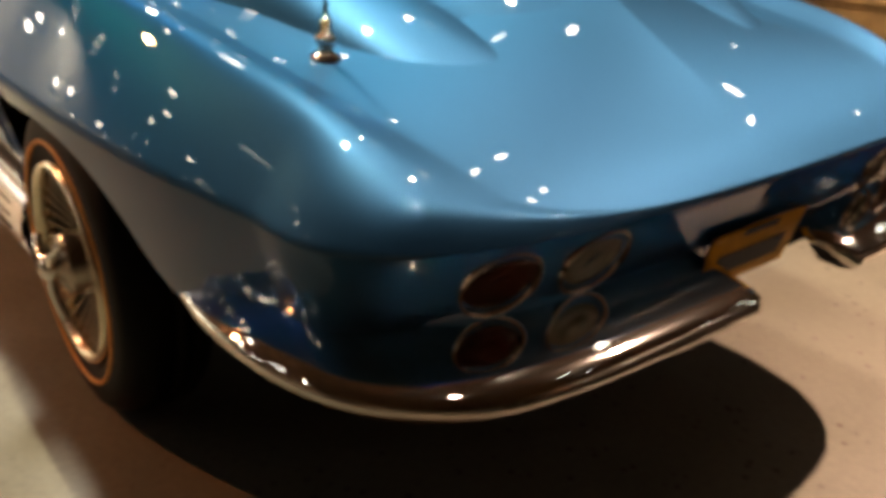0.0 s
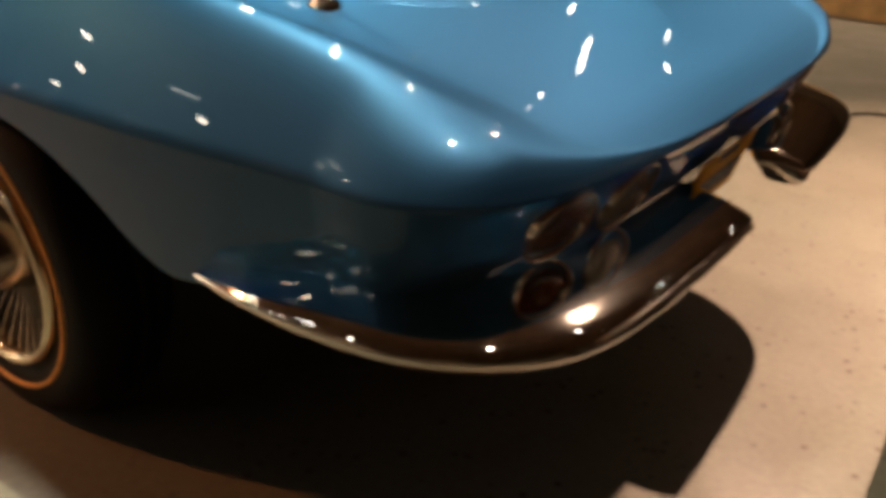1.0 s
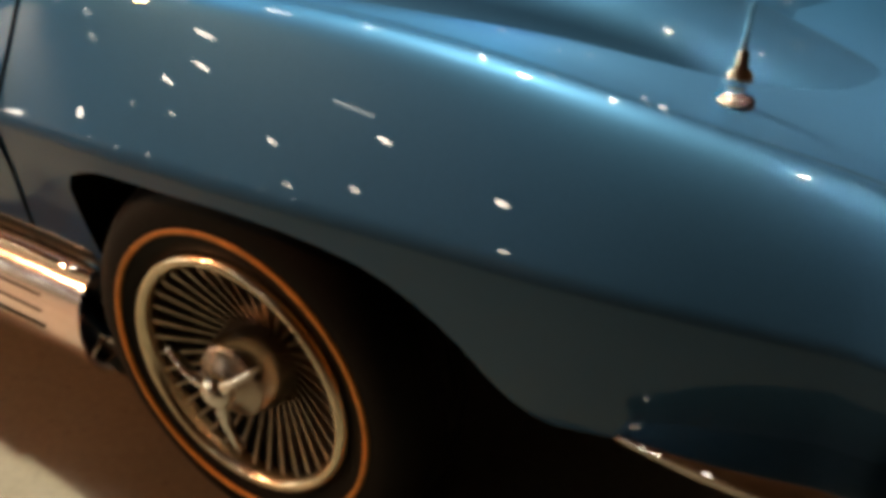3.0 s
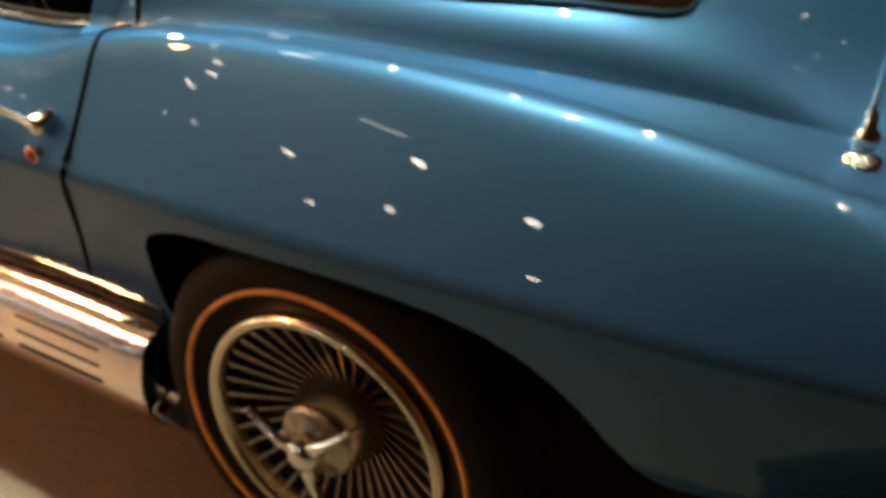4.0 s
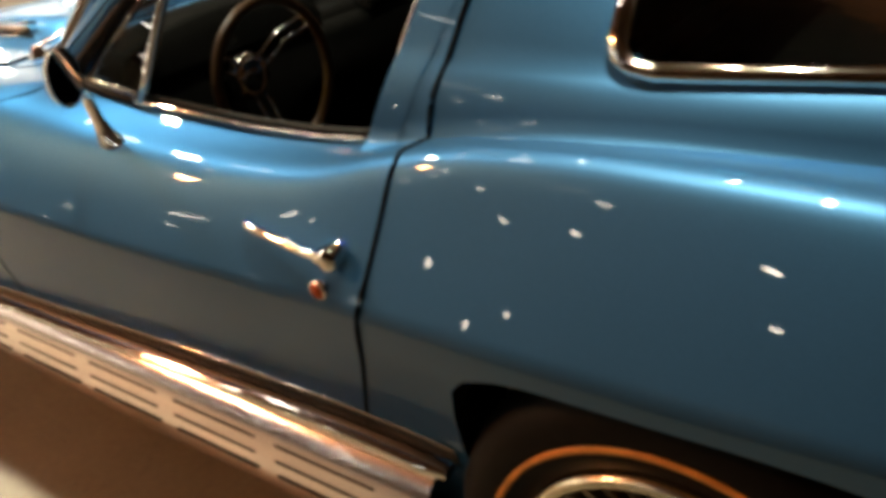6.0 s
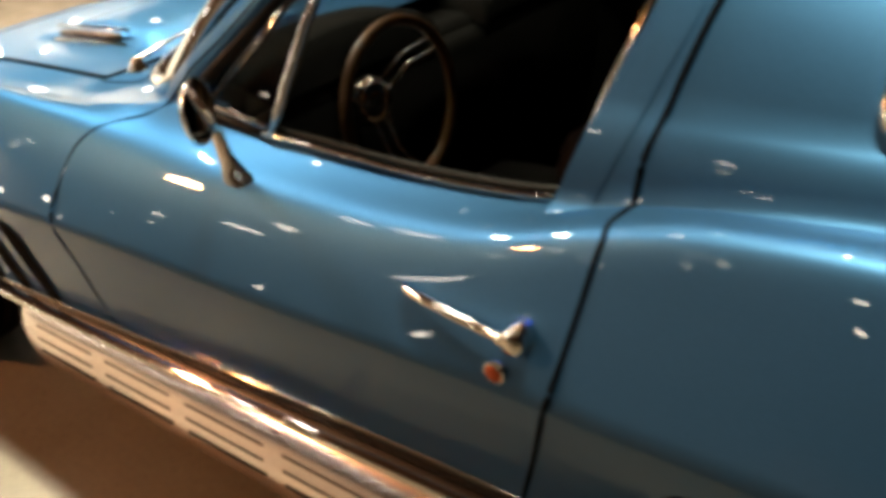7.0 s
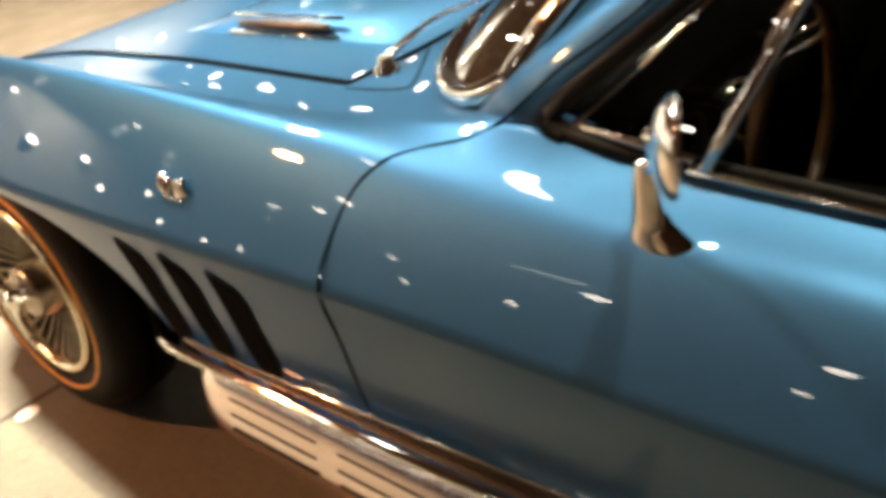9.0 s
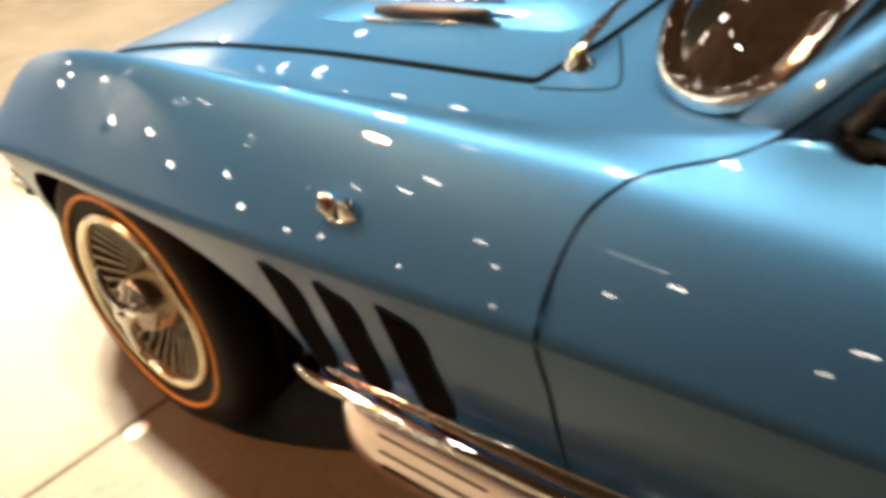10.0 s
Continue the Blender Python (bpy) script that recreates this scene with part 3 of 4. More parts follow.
def roof_point(x, v, side=-1, out=0.0):
    """A point of the roof skin; v counts the points of its section from the base."""
    p = roof_section(x)
    i = min(max(int(v), 0), len(p) - 2)
    f = v - i
    w, z = p[i][0] + (p[i + 1][0] - p[i][0]) * f, p[i][1] + (p[i + 1][1] - p[i][1]) * f
    dw, dz = p[i + 1][0] - p[i][0], p[i + 1][1] - p[i][1]
    n = Vector((dz, -dw)).normalized()
    return Vector((x, side * (w + n.x * out), z + n.y * out))


ROOF_COLS = [-0.95 + i * 0.025 for i in range(77)]
NRP = NW + NS + NR
B_POST = hermite([0.85, 0.9, 1.0, 1.1, 1.2], [-0.490, -0.472, -0.435, -0.400, -0.370])


def roof():
    bm = bmesh.new()
    rows = []
    for x in ROOF_COLS:
        row = []
        for side in (-1, 1):
            pts = [roof_point(x, v, side) for v in range(NRP + 1)]
            row += pts if side < 0 else pts[-2::-1]
        rows.append(row)
    n = len(rows[0])
    vs = {}

    def v(i, k):
        if (i, k) not in vs:
            vs[i, k] = bm.verts.new(rows[i][k])
        return vs[i, k]
    for i in range(len(rows) - 1):
        for k in range(n - 1):
            kk = min(k, n - 2 - k)
            x, z = ROOF_COLS[i], max(rows[i][k].z, rows[i][k + 1].z)
            if kk < NW + NS - 2 and x < B_POST(z):
                continue
            if x < -0.9125 and kk < NW + NS:
                continue
            edge = 0.025 if kk < NW + 1 else 0.0
            if kk >= NW and RW_F + edge <= x and x + 0.025 <= RW_R - edge:
                continue
            bm.faces.new([v(i, k), v(i + 1, k), v(i + 1, k + 1), v(i, k + 1)])
    bmesh.ops.recalc_face_normals(bm, faces=bm.faces)
    return part("roof", bm, PAINT, car, "blue metallic fastback roof")


roof()

for s in (-1, 1):
    bm = bmesh.new()
    rows = []
    for i in range(25):
        v = 0.5 + 14.5 * i / 24
        x = -0.45
        for _ in range(6):
            x = B_POST(roof_point(x, v, s).z)
        rows.append([roof_point(x + 0.052 * j / 3, v, s, 0.0015) for j in range(4)])
    grid(bm, rows, flip=s < 0)
    bmesh.ops.recalc_face_normals(bm, faces=bm.faces)
    part("rear_pillar", bm, PAINT, car)

# rear window, one piece, wrapped over the fastback


def rear_window():
    bm = bmesh.new()
    top = 2 * (NRP - NW)
    rows = []
    for j in range(4 * top + 1):
        v = j / 4
        side, vv = (-1, NW + v) if v <= top / 2 else (1, NW + top - v)
        e = min(v, top - v) / 8.0
        inset = RW_ROUND * (1 - math.sqrt(max(0, 1 - (1 - min(1, e * 5)) ** 2)))
        rows.append([roof_point(RW_F + inset + (RW_R - RW_F - 2 * inset) * i / 20, vv, side, 0.004) for i in range(21)])
    grid(bm, rows, flip=True)
    win = part("rear_window", bm, GLASS, car, "dark tinted rear window glass")
    edge = [r[0] for r in rows] + rows[-1][1:-1] + [r[-1] for r in reversed(rows)] + rows[0][-2:0:-1]
    bm = bmesh.new()
    tube(bm, edge, 0.0135, 8, loop=True)
    part("window_trim", bm, CHROME, win, "chrome window surround")


rear_window()

for s in (-1, 1):
    seam("door_shut_line", [roof_point(x, v, s, 0.001) for x, v in ((-0.389, 0.0), (-0.390, 1.5), (-0.388, 3), (-0.383, 5), (-0.370, 8), (-0.350, 11), (-0.33, 14), (-0.32, 16))], 0.0048, DOORS[s])

WS_LOW = [(-1.50, 0.0, 0.915), (-1.495, 0.2, 0.912), (-1.475, 0.38, 0.905), (-1.44, 0.50, 0.896), (-1.385, 0.60, 0.884), (-1.31, 0.648, 0.884), (-1.24, 0.655, 0.918)]
WS_TOP = [(-0.99, 0.0, 1.222), (-0.985, 0.2, 1.216), (-0.97, 0.34, 1.202), (-0.95, 0.43, 1.186), (-0.93, 0.485, 1.17), (-0.925, 0.51, 1.155), (-0.94, 0.525, 1.14)]


def windshield():
    low, top = smooth_path(WS_LOW, 4), smooth_path(WS_TOP, 4)
    low = [Vector((p.x, -p.y, p.z)) for p in low[:0:-1]] + low
    top = [Vector((p.x, -p.y, p.z)) for p in top[:0:-1]] + top
    bm = bmesh.new()
    rows = []
    for i in range(13):
        f = i / 12
        rows.append([a * (1 - f) + b * f + Vector((-0.035, 0, 0.03)) * math.sin(f * math.pi) for a, b in zip(low, top)])
    grid(bm, rows)
    ws = part("windshield", bm, GLASS, car, "curved windshield glass")
    edge = rows[0] + [r[-1] for r in rows[1:-1]] + rows[-1][::-1] + [r[0] for r in rows[-2:0:-1]]
    bm = bmesh.new()
    tube(bm, edge, 0.017, 8, loop=True)
    part("window_trim", bm, CHROME, ws, "broad chrome windshield surround")


windshield()


def sill_point(x, side, out=0.0, up=0.0):
    return Vector((x, side * (inner_w(x) + out), inner_z(x) + up))


for s in (-1, 1):
    # windshield pillar
    bm = bmesh.new()
    back = smooth_path([(-1.20, s * 0.700, 0.835), (-1.168, s * 0.694, 0.892), (-1.08, s * 0.659, 0.985), (-0.98, s * 0.614, 1.075), (-0.90, s * 0.57, 1.140), (-0.85, s * 0.548, 1.168)], 4)
    fore = smooth_path([(-1.33, s * 0.655, 0.835), (-1.25, s * 0.667, 0.914), (-1.15, s * 0.630, 1.0), (-1.04, s * 0.58, 1.09), (-0.96, s * 0.535, 1.15), (-0.91, s * 0.515, 1.18)], 4)
    rows = []
    for p, q in zip(back, fore):
        rows.append([p + (q - p) * f + Vector((-0.004, s * 0.011, 0.008)) * math.sin(f * math.pi) for f in (j / 6 for j in range(7))] + [q + Vector((0.02, -s * 0.03, -0.01)), p + Vector((0.0, -s * 0.03, -0.01))])
    grid(bm, rows, closed=True, flip=s < 0)
    bmesh.ops.recalc_face_normals(bm, faces=bm.faces)
    part("windshield_pillar", bm, PAINT, car)
    # black rubber round the vent window
    bm = bmesh.new()
    a, post_b, post_t = Vector((-1.165, s * 0.694, 0.885)), Vector((-0.983, s * 0.697, 0.862)), Vector((-0.915, s * 0.650, 1.030))
    post_tt = Vector((-0.890, s * 0.612, 1.10))
    top_f = Vector((-0.955, s * 0.590, 1.095))
    tube(bm, smooth_path([a + Vector((0.02, 0, -0.012)), a, a + Vector((0.015, -s * 0.01, 0.03)), top_f], 4), 0.012, 8)
    tube(bm, [sill_point(x, s, -0.004, 0.004) for x in (-1.16, -1.1, -1.04, -0.99)], 0.009, 8)
    vent = part("vent_window_seal", bm, BLACK, car)
    bm = bmesh.new()
    va, vb, vc = a + Vector((0.03, -s * 0.004, 0.002)), post_b + Vector((-0.01, 0, 0.012)), post_tt + Vector((-0.01, 0, 0))
    vd = top_f + Vector((0.012, 0, -0.005))
    f = bm.faces.new([bm.verts.new(p) for p in (va, vb, vc, vd)])
    if s > 0:
        f.normal_flip()
    pane = part("vent_pane", bm, GLASS, vent, "small vent window pane", smooth=False)
    bm = bmesh.new()
    tube(bm, [vd, va, va * 0.93 + vb * 0.07, vb], 0.0055, 8)
    part("vent_frame", bm, CHROME, vent, "thin chrome vent frame")
    bm = bmesh.new()
    tube(bm, smooth_path([post_b, post_t, post_tt, Vector((-0.876, s * 0.582, 1.15))], 3), 0.0085, 8)
    part("vent_post", bm, CHROME, vent, "chrome window divider post")
    # open door window, its glass wound down, with chrome at its lower and rear edge
    lo = sill_point(-0.49, s, -0.01, 0.004)
    hi = Vector((-0.375, s * 0.548, 1.175))
    rear_edge = [lo * (1 - q) + hi * q + Vector((0, s * 0.022 * math.sin(q * math.pi), 0)) for q in (j / 8 for j in range(9))]
    bm = bmesh.new()
    tube(bm, [sill_point(-1.0 + 0.515 * i / 14, s, 0.004, 0.006) for i in range(15)], 0.0050, 8)
    part("sill_trim", bm, CHROME, DOORS[s], "chrome window sill trim")
    bm = bmesh.new()
    tube(bm, [sill_point(-1.0 + 0.515 * i / 14, s, -0.012, 0.010) for i in range(15)], 0.006, 8)
    part("sill_seal", bm, BLACK, DOORS[s], "black rubber sill seal")
    bm = bmesh.new()
    tube(bm, rear_edge, 0.006, 8)
    part("rear_edge_trim", bm, CHROME, DOORS[s], "chrome rear window edge")

# ---- under the skin ----
ARCH_R = [(-0.314, 0.20), (-0.310, 0.46), (-0.303, 0.53), (-0.29, 0.585), (-0.265, 0.618), (-0.212, 0.642), (-0.16, 0.652), (0.08, 0.662), (0.158, 0.660), (0.234, 0.652), (0.29, 0.636), (0.33, 0.613), (0.363, 0.586), (0.396, 0.553), (0.44, 0.497), (0.475, 0.465), (0.50, 0.455), (0.522, 0.452), (0.525, 0.445)]
ARCH_F = [(-2.84, 0.20), (-2.832, 0.40), (-2.80, 0.50), (-2.75, 0.57), (-2.68, 0.615), (-2.60, 0.635), (-2.5, 0.642), (-2.25, 0.645), (-2.13, 0.634), (-2.05, 0.606), (-1.98, 0.56), (-1.93, 0.49), (-1.90, 0.40), (-1.89, 0.20)]
for s in (-1, 1):
    for arch in (ARCH_R, ARCH_F):
        bm = bmesh.new()
        rows = []
        for x, z in arch:
            e = side_point(x, max(z, 0.3), s)
            rows.append([(x, e.y - s * 0.004, z + 0.002), (x, e.y - s * 0.02, z + 0.008), (x, s * 0.62, z + 0.01), (x, s * 0.45, z + 0.01)])
        grid(bm, rows)
        bm.faces.new([bm.verts.new((x, s * 0.45, z + 0.01)) for x, z in arch])
        part("wheel_well", bm, WELL, car, "black wheel well", smooth=False)
for name, lo, hi in (
        ("floor_pan", (-1.88, -0.75, 0.20), (-0.32, 0.75, 0.26)), ("tail_pan", (0.53, -0.60, 0.42), (0.93, 0.60, 0.50)), ("nose_pan", (-3.15, -0.60, 0.24), (-2.85, 0.60, 0.36)),
        ("engine_bay", (-2.84, -0.44, 0.20), (-1.88, 0.44, 0.50)), ("axle_tunnel", (-0.32, -0.44, 0.20), (0.53, 0.44, 0.60)), ("firewall", (-1.60, -0.66, 0.26), (-1.36, 0.66, 0.80)), ("rear_bulkhead", (-0.36, -0.60, 0.26), (-0.30, 0.60, 0.82))):
    bm = bmesh.new()
    box(bm, lo, hi, 0.01)
    part(name, bm, WELL, car, "black underbody panel", smooth=False)

# ---- interior ----
bm = bmesh.new()
box(bm, (-1.37, -0.66, 0.70), (-1.16, 0.66, 0.855), 0.03)
box(bm, (-1.22, -0.66, 0.60), (-1.13, 0.66, 0.83), 0.03)
for y in (-0.36, 0.36):
    rows = []
    for x, k in ((-1.33, 0.5), (-1.28, 0.85), (-1.22, 1.0), (-1.14, 1.0), (-1.12, 0.92), (-1.12, 0.2)):
        rows.append([(x, y + 0.27 * math.cos(a), 0.83 + 0.115 * k * math.sin(a) ** 0.6) for a in (math.pi * q / 16 for q in range(17))])
    grid(bm, rows)
part("dashboard", bm, VINYL, car, "black padded dashboard")
for s in (-1, 1):
    bm = bmesh.new()
    box(bm, (-0.98, s * 0.35 - 0.22, 0.30), (-0.50, s * 0.35 + 0.22, 0.46), 0.05)
    box(bm, (-0.58, s * 0.35 - 0.22, 0.42), (-0.44, s * 0.35 + 0.22, 0.88), 0.05)
    part("seat", bm, VINYL, car, "black vinyl bucket seat")
    bm = bmesh.new()
    box(bm, (-1.34, s * 0.655 - 0.012, 0.28), (-0.42, s * 0.655 + 0.012, 0.815), 0.008)
    part("door_card", bm, VINYL, DOORS[s], "black door card")
bm = bmesh.new()
box(bm, (-1.1, -0.09, 0.26), (-0.36, 0.09, 0.52), 0.03)
box(bm, (-0.36, -0.60, 0.60), (0.5, 0.60, 0.80), 0.02)
part("console", bm, VINYL, car, "black console and luggage floor")


def steering_wheel():
    centre = Vector((-0.985, -0.385, 0.812))
    turn = Matrix.Translation(centre) @ Matrix.Rotation(radians(86), 4, "Y")
    bm = bmesh.new()
    tube(bm, [(0.148 * math.cos(a), 0.148 * math.sin(a), 0) for a in (k * math.tau / 48 for k in range(48))], 0.0105, 10, loop=True)
    bm.transform(turn)
    rim = part("steering_wheel", bm, WOOD, car, "wood rimmed steering wheel")
    for a in (0.1, 2.2, 4.2):
        bm = bmesh.new()
        for o in (-0.014, 0.014):
            d = Vector((math.cos(a), math.sin(a), 0))
            n = Vector((-d.y, d.x, 0)) * o
            tube(bm, [d * 0.03 + n + Vector((0, 0, -0.07)), d * 0.10 + n + Vector((0, 0, -0.05)), d * 0.145 + n], 0.0045, 6)
        bm.transform(turn)
        part("spoke", bm, CHROME, rim, "twin chrome spoke")
    bm = bmesh.new()
    lathe(bm, [(0.0, -0.05), (0.03, -0.053), (0.045, -0.065), (0.05, -0.085), (0.03, -0.11), (0.025, -0.27)], 24, "z")
    bm.transform(turn)
    part("hub", bm, CHROME, rim, "chrome steering hub")


steering_wheel()


# ---- wheels ----
FIN = None


def wheel(x, side, spin):
    global FIN
    bm = bmesh.new()
    lathe(bm, [(0.20, -0.16), (0.27, -0.185), (0.312, -0.172), (0.328, -0.15), (0.331, -0.135), (0.324, -0.132), (0.324, -0.126), (0.332, -0.123), (0.333, -0.098), (0.325, -0.095), (0.325, -0.089), (0.332, -0.086), (0.330, -0.055), (0.322, -0.03), (0.305, -0.008), (0.285, 0.0), (0.262, 0.003), (0.235, -0.004), (0.215, -0.012), (0.205, -0.03)], 72)
    w = part("wheel", bm, RUBBER, car, "black rubber tyre with a thin gold sidewall line")
    w.location = (x, side * 0.820, HUB_Z + 0.004)
    w.rotation_euler = (0, 0, math.pi if side > 0 else 0)
    bm = bmesh.new()
    lathe(bm, [(0.2570, 0.0), (0.2560, 0.0054), (0.2490, 0.0054), (0.2480, 0.0)], 72)
    part("gold_stripe", bm, GOLD, w, "orange gold sidewall stripe")
    bm = bmesh.new()
    lathe(bm, [(0.214, -0.03), (0.214, -0.004), (0.208, 0.006), (0.200, 0.006), (0.194, 0.000), (0.191, -0.012), (0.189, -0.03)], 72)
    part("rim", bm, RIM_METAL, w, "chrome rim trim ring")
    bm = bmesh.new()
    lathe(bm, [(0.19, -0.028), (0.15, -0.056), (0.08, -0.082), (0.0, -0.082)], 48)
    part("wheel_disc", bm, DISC, w, "dark recessed wheel cover")
    if FIN is None:
        bm = bmesh.new()
        prof = [(0.072, -0.080, 0.0010), (0.075, -0.060, 0.0013), (0.12, -0.042, 0.0017), (0.165, -0.024, 0.0022), (0.190, -0.014, 0.0026), (0.190, -0.030, 0.0026)]
        left = [(r, -h, t) for r, h, t in prof]
        right = [(r, -h, -t) for r, h, t in prof]
        grid(bm, [left, right], closed=True)
        bm.faces.new([bm.verts.new(p) for p in left])
        bm.faces.new([bm.verts.new(p) for p in reversed(right)])
        FIN = bpy.data.meshes.new("fin")
        bm.to_mesh(FIN)
        bm.free()
        FIN.materials.append(FIN_METAL)
    for k in range(36):
        f = new("fin", FIN)
        f.parent = w
        f.rotation_euler = (0, k * math.tau / 36, 0)
    bm = bmesh.new()
    lathe(bm, [(0.088, -0.085), (0.083, -0.066), (0.0815, -0.060), (0.0635, 0.004), (0.0615, 0.008), (0.057, 0.011), (0.036, 0.017), (0.029, 0.026), (0.0, 0.028)], 40)
    part("hub_cone", bm, CONE, w, "brushed hub cone")
    bm = bmesh.new()
    lathe(bm, [(0.029, 0.024), (0.028, 0.040), (0.022, 0.049), (0.011, 0.054), (0.0, 0.055)], 32)
    part("hub_cap", bm, CHROME, w, "domed chrome centre cap")
    for k in range(3):
        bm = bmesh.new()
        prof = [(0.015, 0.018, 0.036), (0.034, 0.013, 0.040), (0.055, 0.007, 0.039), (0.085, 0.0055, 0.034), (0.108, 0.004, 0.028), (0.116, 0.0015, 0.025)]
        rows = []
        for r, hw, d in prof:
            rows.append([(r, -d, hw), (r, -d - 0.007, hw * 0.4), (r, -d - 0.007, -hw * 0.4), (r, -d, -hw), (r, -d + 0.010, -hw * 0.6), (r, -d + 0.010, hw * 0.6)])
        vs = grid(bm, rows, closed=True)
        bm.faces.new(vs[-1])
        arm = part("spinner_arm", bm, CHROME, w, "chrome spinner arm")
        arm.rotation_euler = (0, -radians(spin + 120 * k), 0)
    return w


for wx, spin in ((AXLE_R, 162), (AXLE_F, 140)):
    for s in (-1, 1):
        wheel(wx, s, spin)

# ---- side exhaust and sill rail ----
for s in (-1, 1):
    bm = bmesh.new()
    rows = []
    prof = [(0.0, 0.364), (0.016, 0.361), (0.030, 0.348), (0.042, 0.324), (0.050, 0.293), (0.053, 0.260), (0.050, 0.227), (0.041, 0.197), (0.024, 0.172), (0.0, 0.160)]
    for i in range(61):
        x = -1.905 + 1.53 * i / 60
        t = min(1.0, ((i + 0.15) / 4.0)) if i < 4 else 1.0
        t = math.sqrt(1 - (1 - t) ** 2)
        rows.append([(x, s * (0.772 + o * (0.3 + 0.7 * t)), 0.265 + (z - 0.265) * (0.55 + 0.45 * t)) for o, z in prof])
    vs = grid(bm, rows, flip=s > 0)
    bm.faces.new(vs[0] if s > 0 else vs[0][::-1])
    pipe = part("exhaust_cover", bm, SATIN, car, "bright slotted aluminium side exhaust cover")
    # three rows of long slots in five lengths, with plain bridges between them
    for n in range(5):
        x0 = -1.80 + n * 0.272
        for o, z, r in ((0.0450, 0.3135, 0.0030), (0.0512, 0.2830, 0.0033), (0.0532, 0.2500, 0.0042)):
            bm = bmesh.new()
            tube(bm, [(x0 + 0.006, s * (0.772 + o - 0.003), z), (x0 + 0.014, s * (0.772 + o - 0.001), z), (x0 + 0.230, s * (0.772 + o - 0.001), z), (x0 + 0.238, s * (0.772 + o - 0.003), z)], [0.0012, r, r, 0.0012], 8)
            part("slot", bm, SLOT, pipe, "dark slot in the exhaust cover")
    bm = bmesh.new()
    lathe(bm, [(0.034, -0.10), (0.038, 0.0), (0.037, 0.006), (0.032, 0.004), (0.031, -0.08), (0.0, -0.08)], 24, "x")
    bm.transform(Matrix.Translation((-0.385, s * 0.772, 0.205)) @ Matrix.Rotation(radians(22), 4, "Y"))
    part("tailpipe", bm, SATIN, pipe, "bright exhaust tip")
    bm = bmesh.new()
    rows = []
    for i in range(41):
        x = -1.945 + 1.60 * i / 40
        z = 0.396 - 0.010 * i / 40
        q = 1.3 if 0 < i < 40 else 0.8
        y0 = s * (plan(min(max(x, -1.88), -0.33))[0] - 0.070)
        rows.append([(x, y0 - s * 0.04, z + 0.010 * q), (x, y0 + s * 0.008 * q, z + 0.009 * q), (x, y0 + s * 0.018 * q, z + 0.005 * q), (x, y0 + s * 0.020 * q, z - 0.002 * q), (x, y0 + s * 0.015 * q, z - 0.007 * q), (x, y0 - s * 0.04, z - 0.010 * q)])
    grid(bm, rows, flip=s > 0)
    part("sill_rail", bm, CHROME, car, "bright metal sill rail")
    bm = bmesh.new()
    grid(bm, [[side_point(-1.88 + 1.55 * i / 40, z, s, o) for z, o in ((0.400, 0.0), (0.402, 0.003), (0.410 + 0.028 * min(1, i / 24), 0.003), (0.412 + 0.028 * min(1, i / 24), 0.0))] for i in range(41)], flip=s > 0)
    strip = part("rocker_strip", bm, BLACK, car, "black strip along the sill")
    bm = bmesh.new()
    tube(bm, [side_point(-1.88 + 1.55 * i / 40, 0.413 + 0.028 * min(1, i / 24), s, 0.002) for i in range(41)], 0.0022, 6)
    part("strip_trim", bm, CHROME, strip, "thin bright trim line")

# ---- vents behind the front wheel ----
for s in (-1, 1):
    # flat sheets on the skin; the openings' shade is put into their colour
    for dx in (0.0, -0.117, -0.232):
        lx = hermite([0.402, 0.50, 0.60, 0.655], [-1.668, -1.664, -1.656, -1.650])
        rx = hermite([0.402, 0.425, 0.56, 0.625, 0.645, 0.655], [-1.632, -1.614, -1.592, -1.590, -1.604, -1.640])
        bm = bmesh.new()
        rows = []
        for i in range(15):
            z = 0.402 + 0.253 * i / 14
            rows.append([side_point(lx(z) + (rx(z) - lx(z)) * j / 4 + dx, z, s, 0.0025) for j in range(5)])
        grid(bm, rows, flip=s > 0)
        part("fender_vent", bm, GAP_SHADE, car, "slanted fender vent, a flat black sheet for its shade", smooth=False)

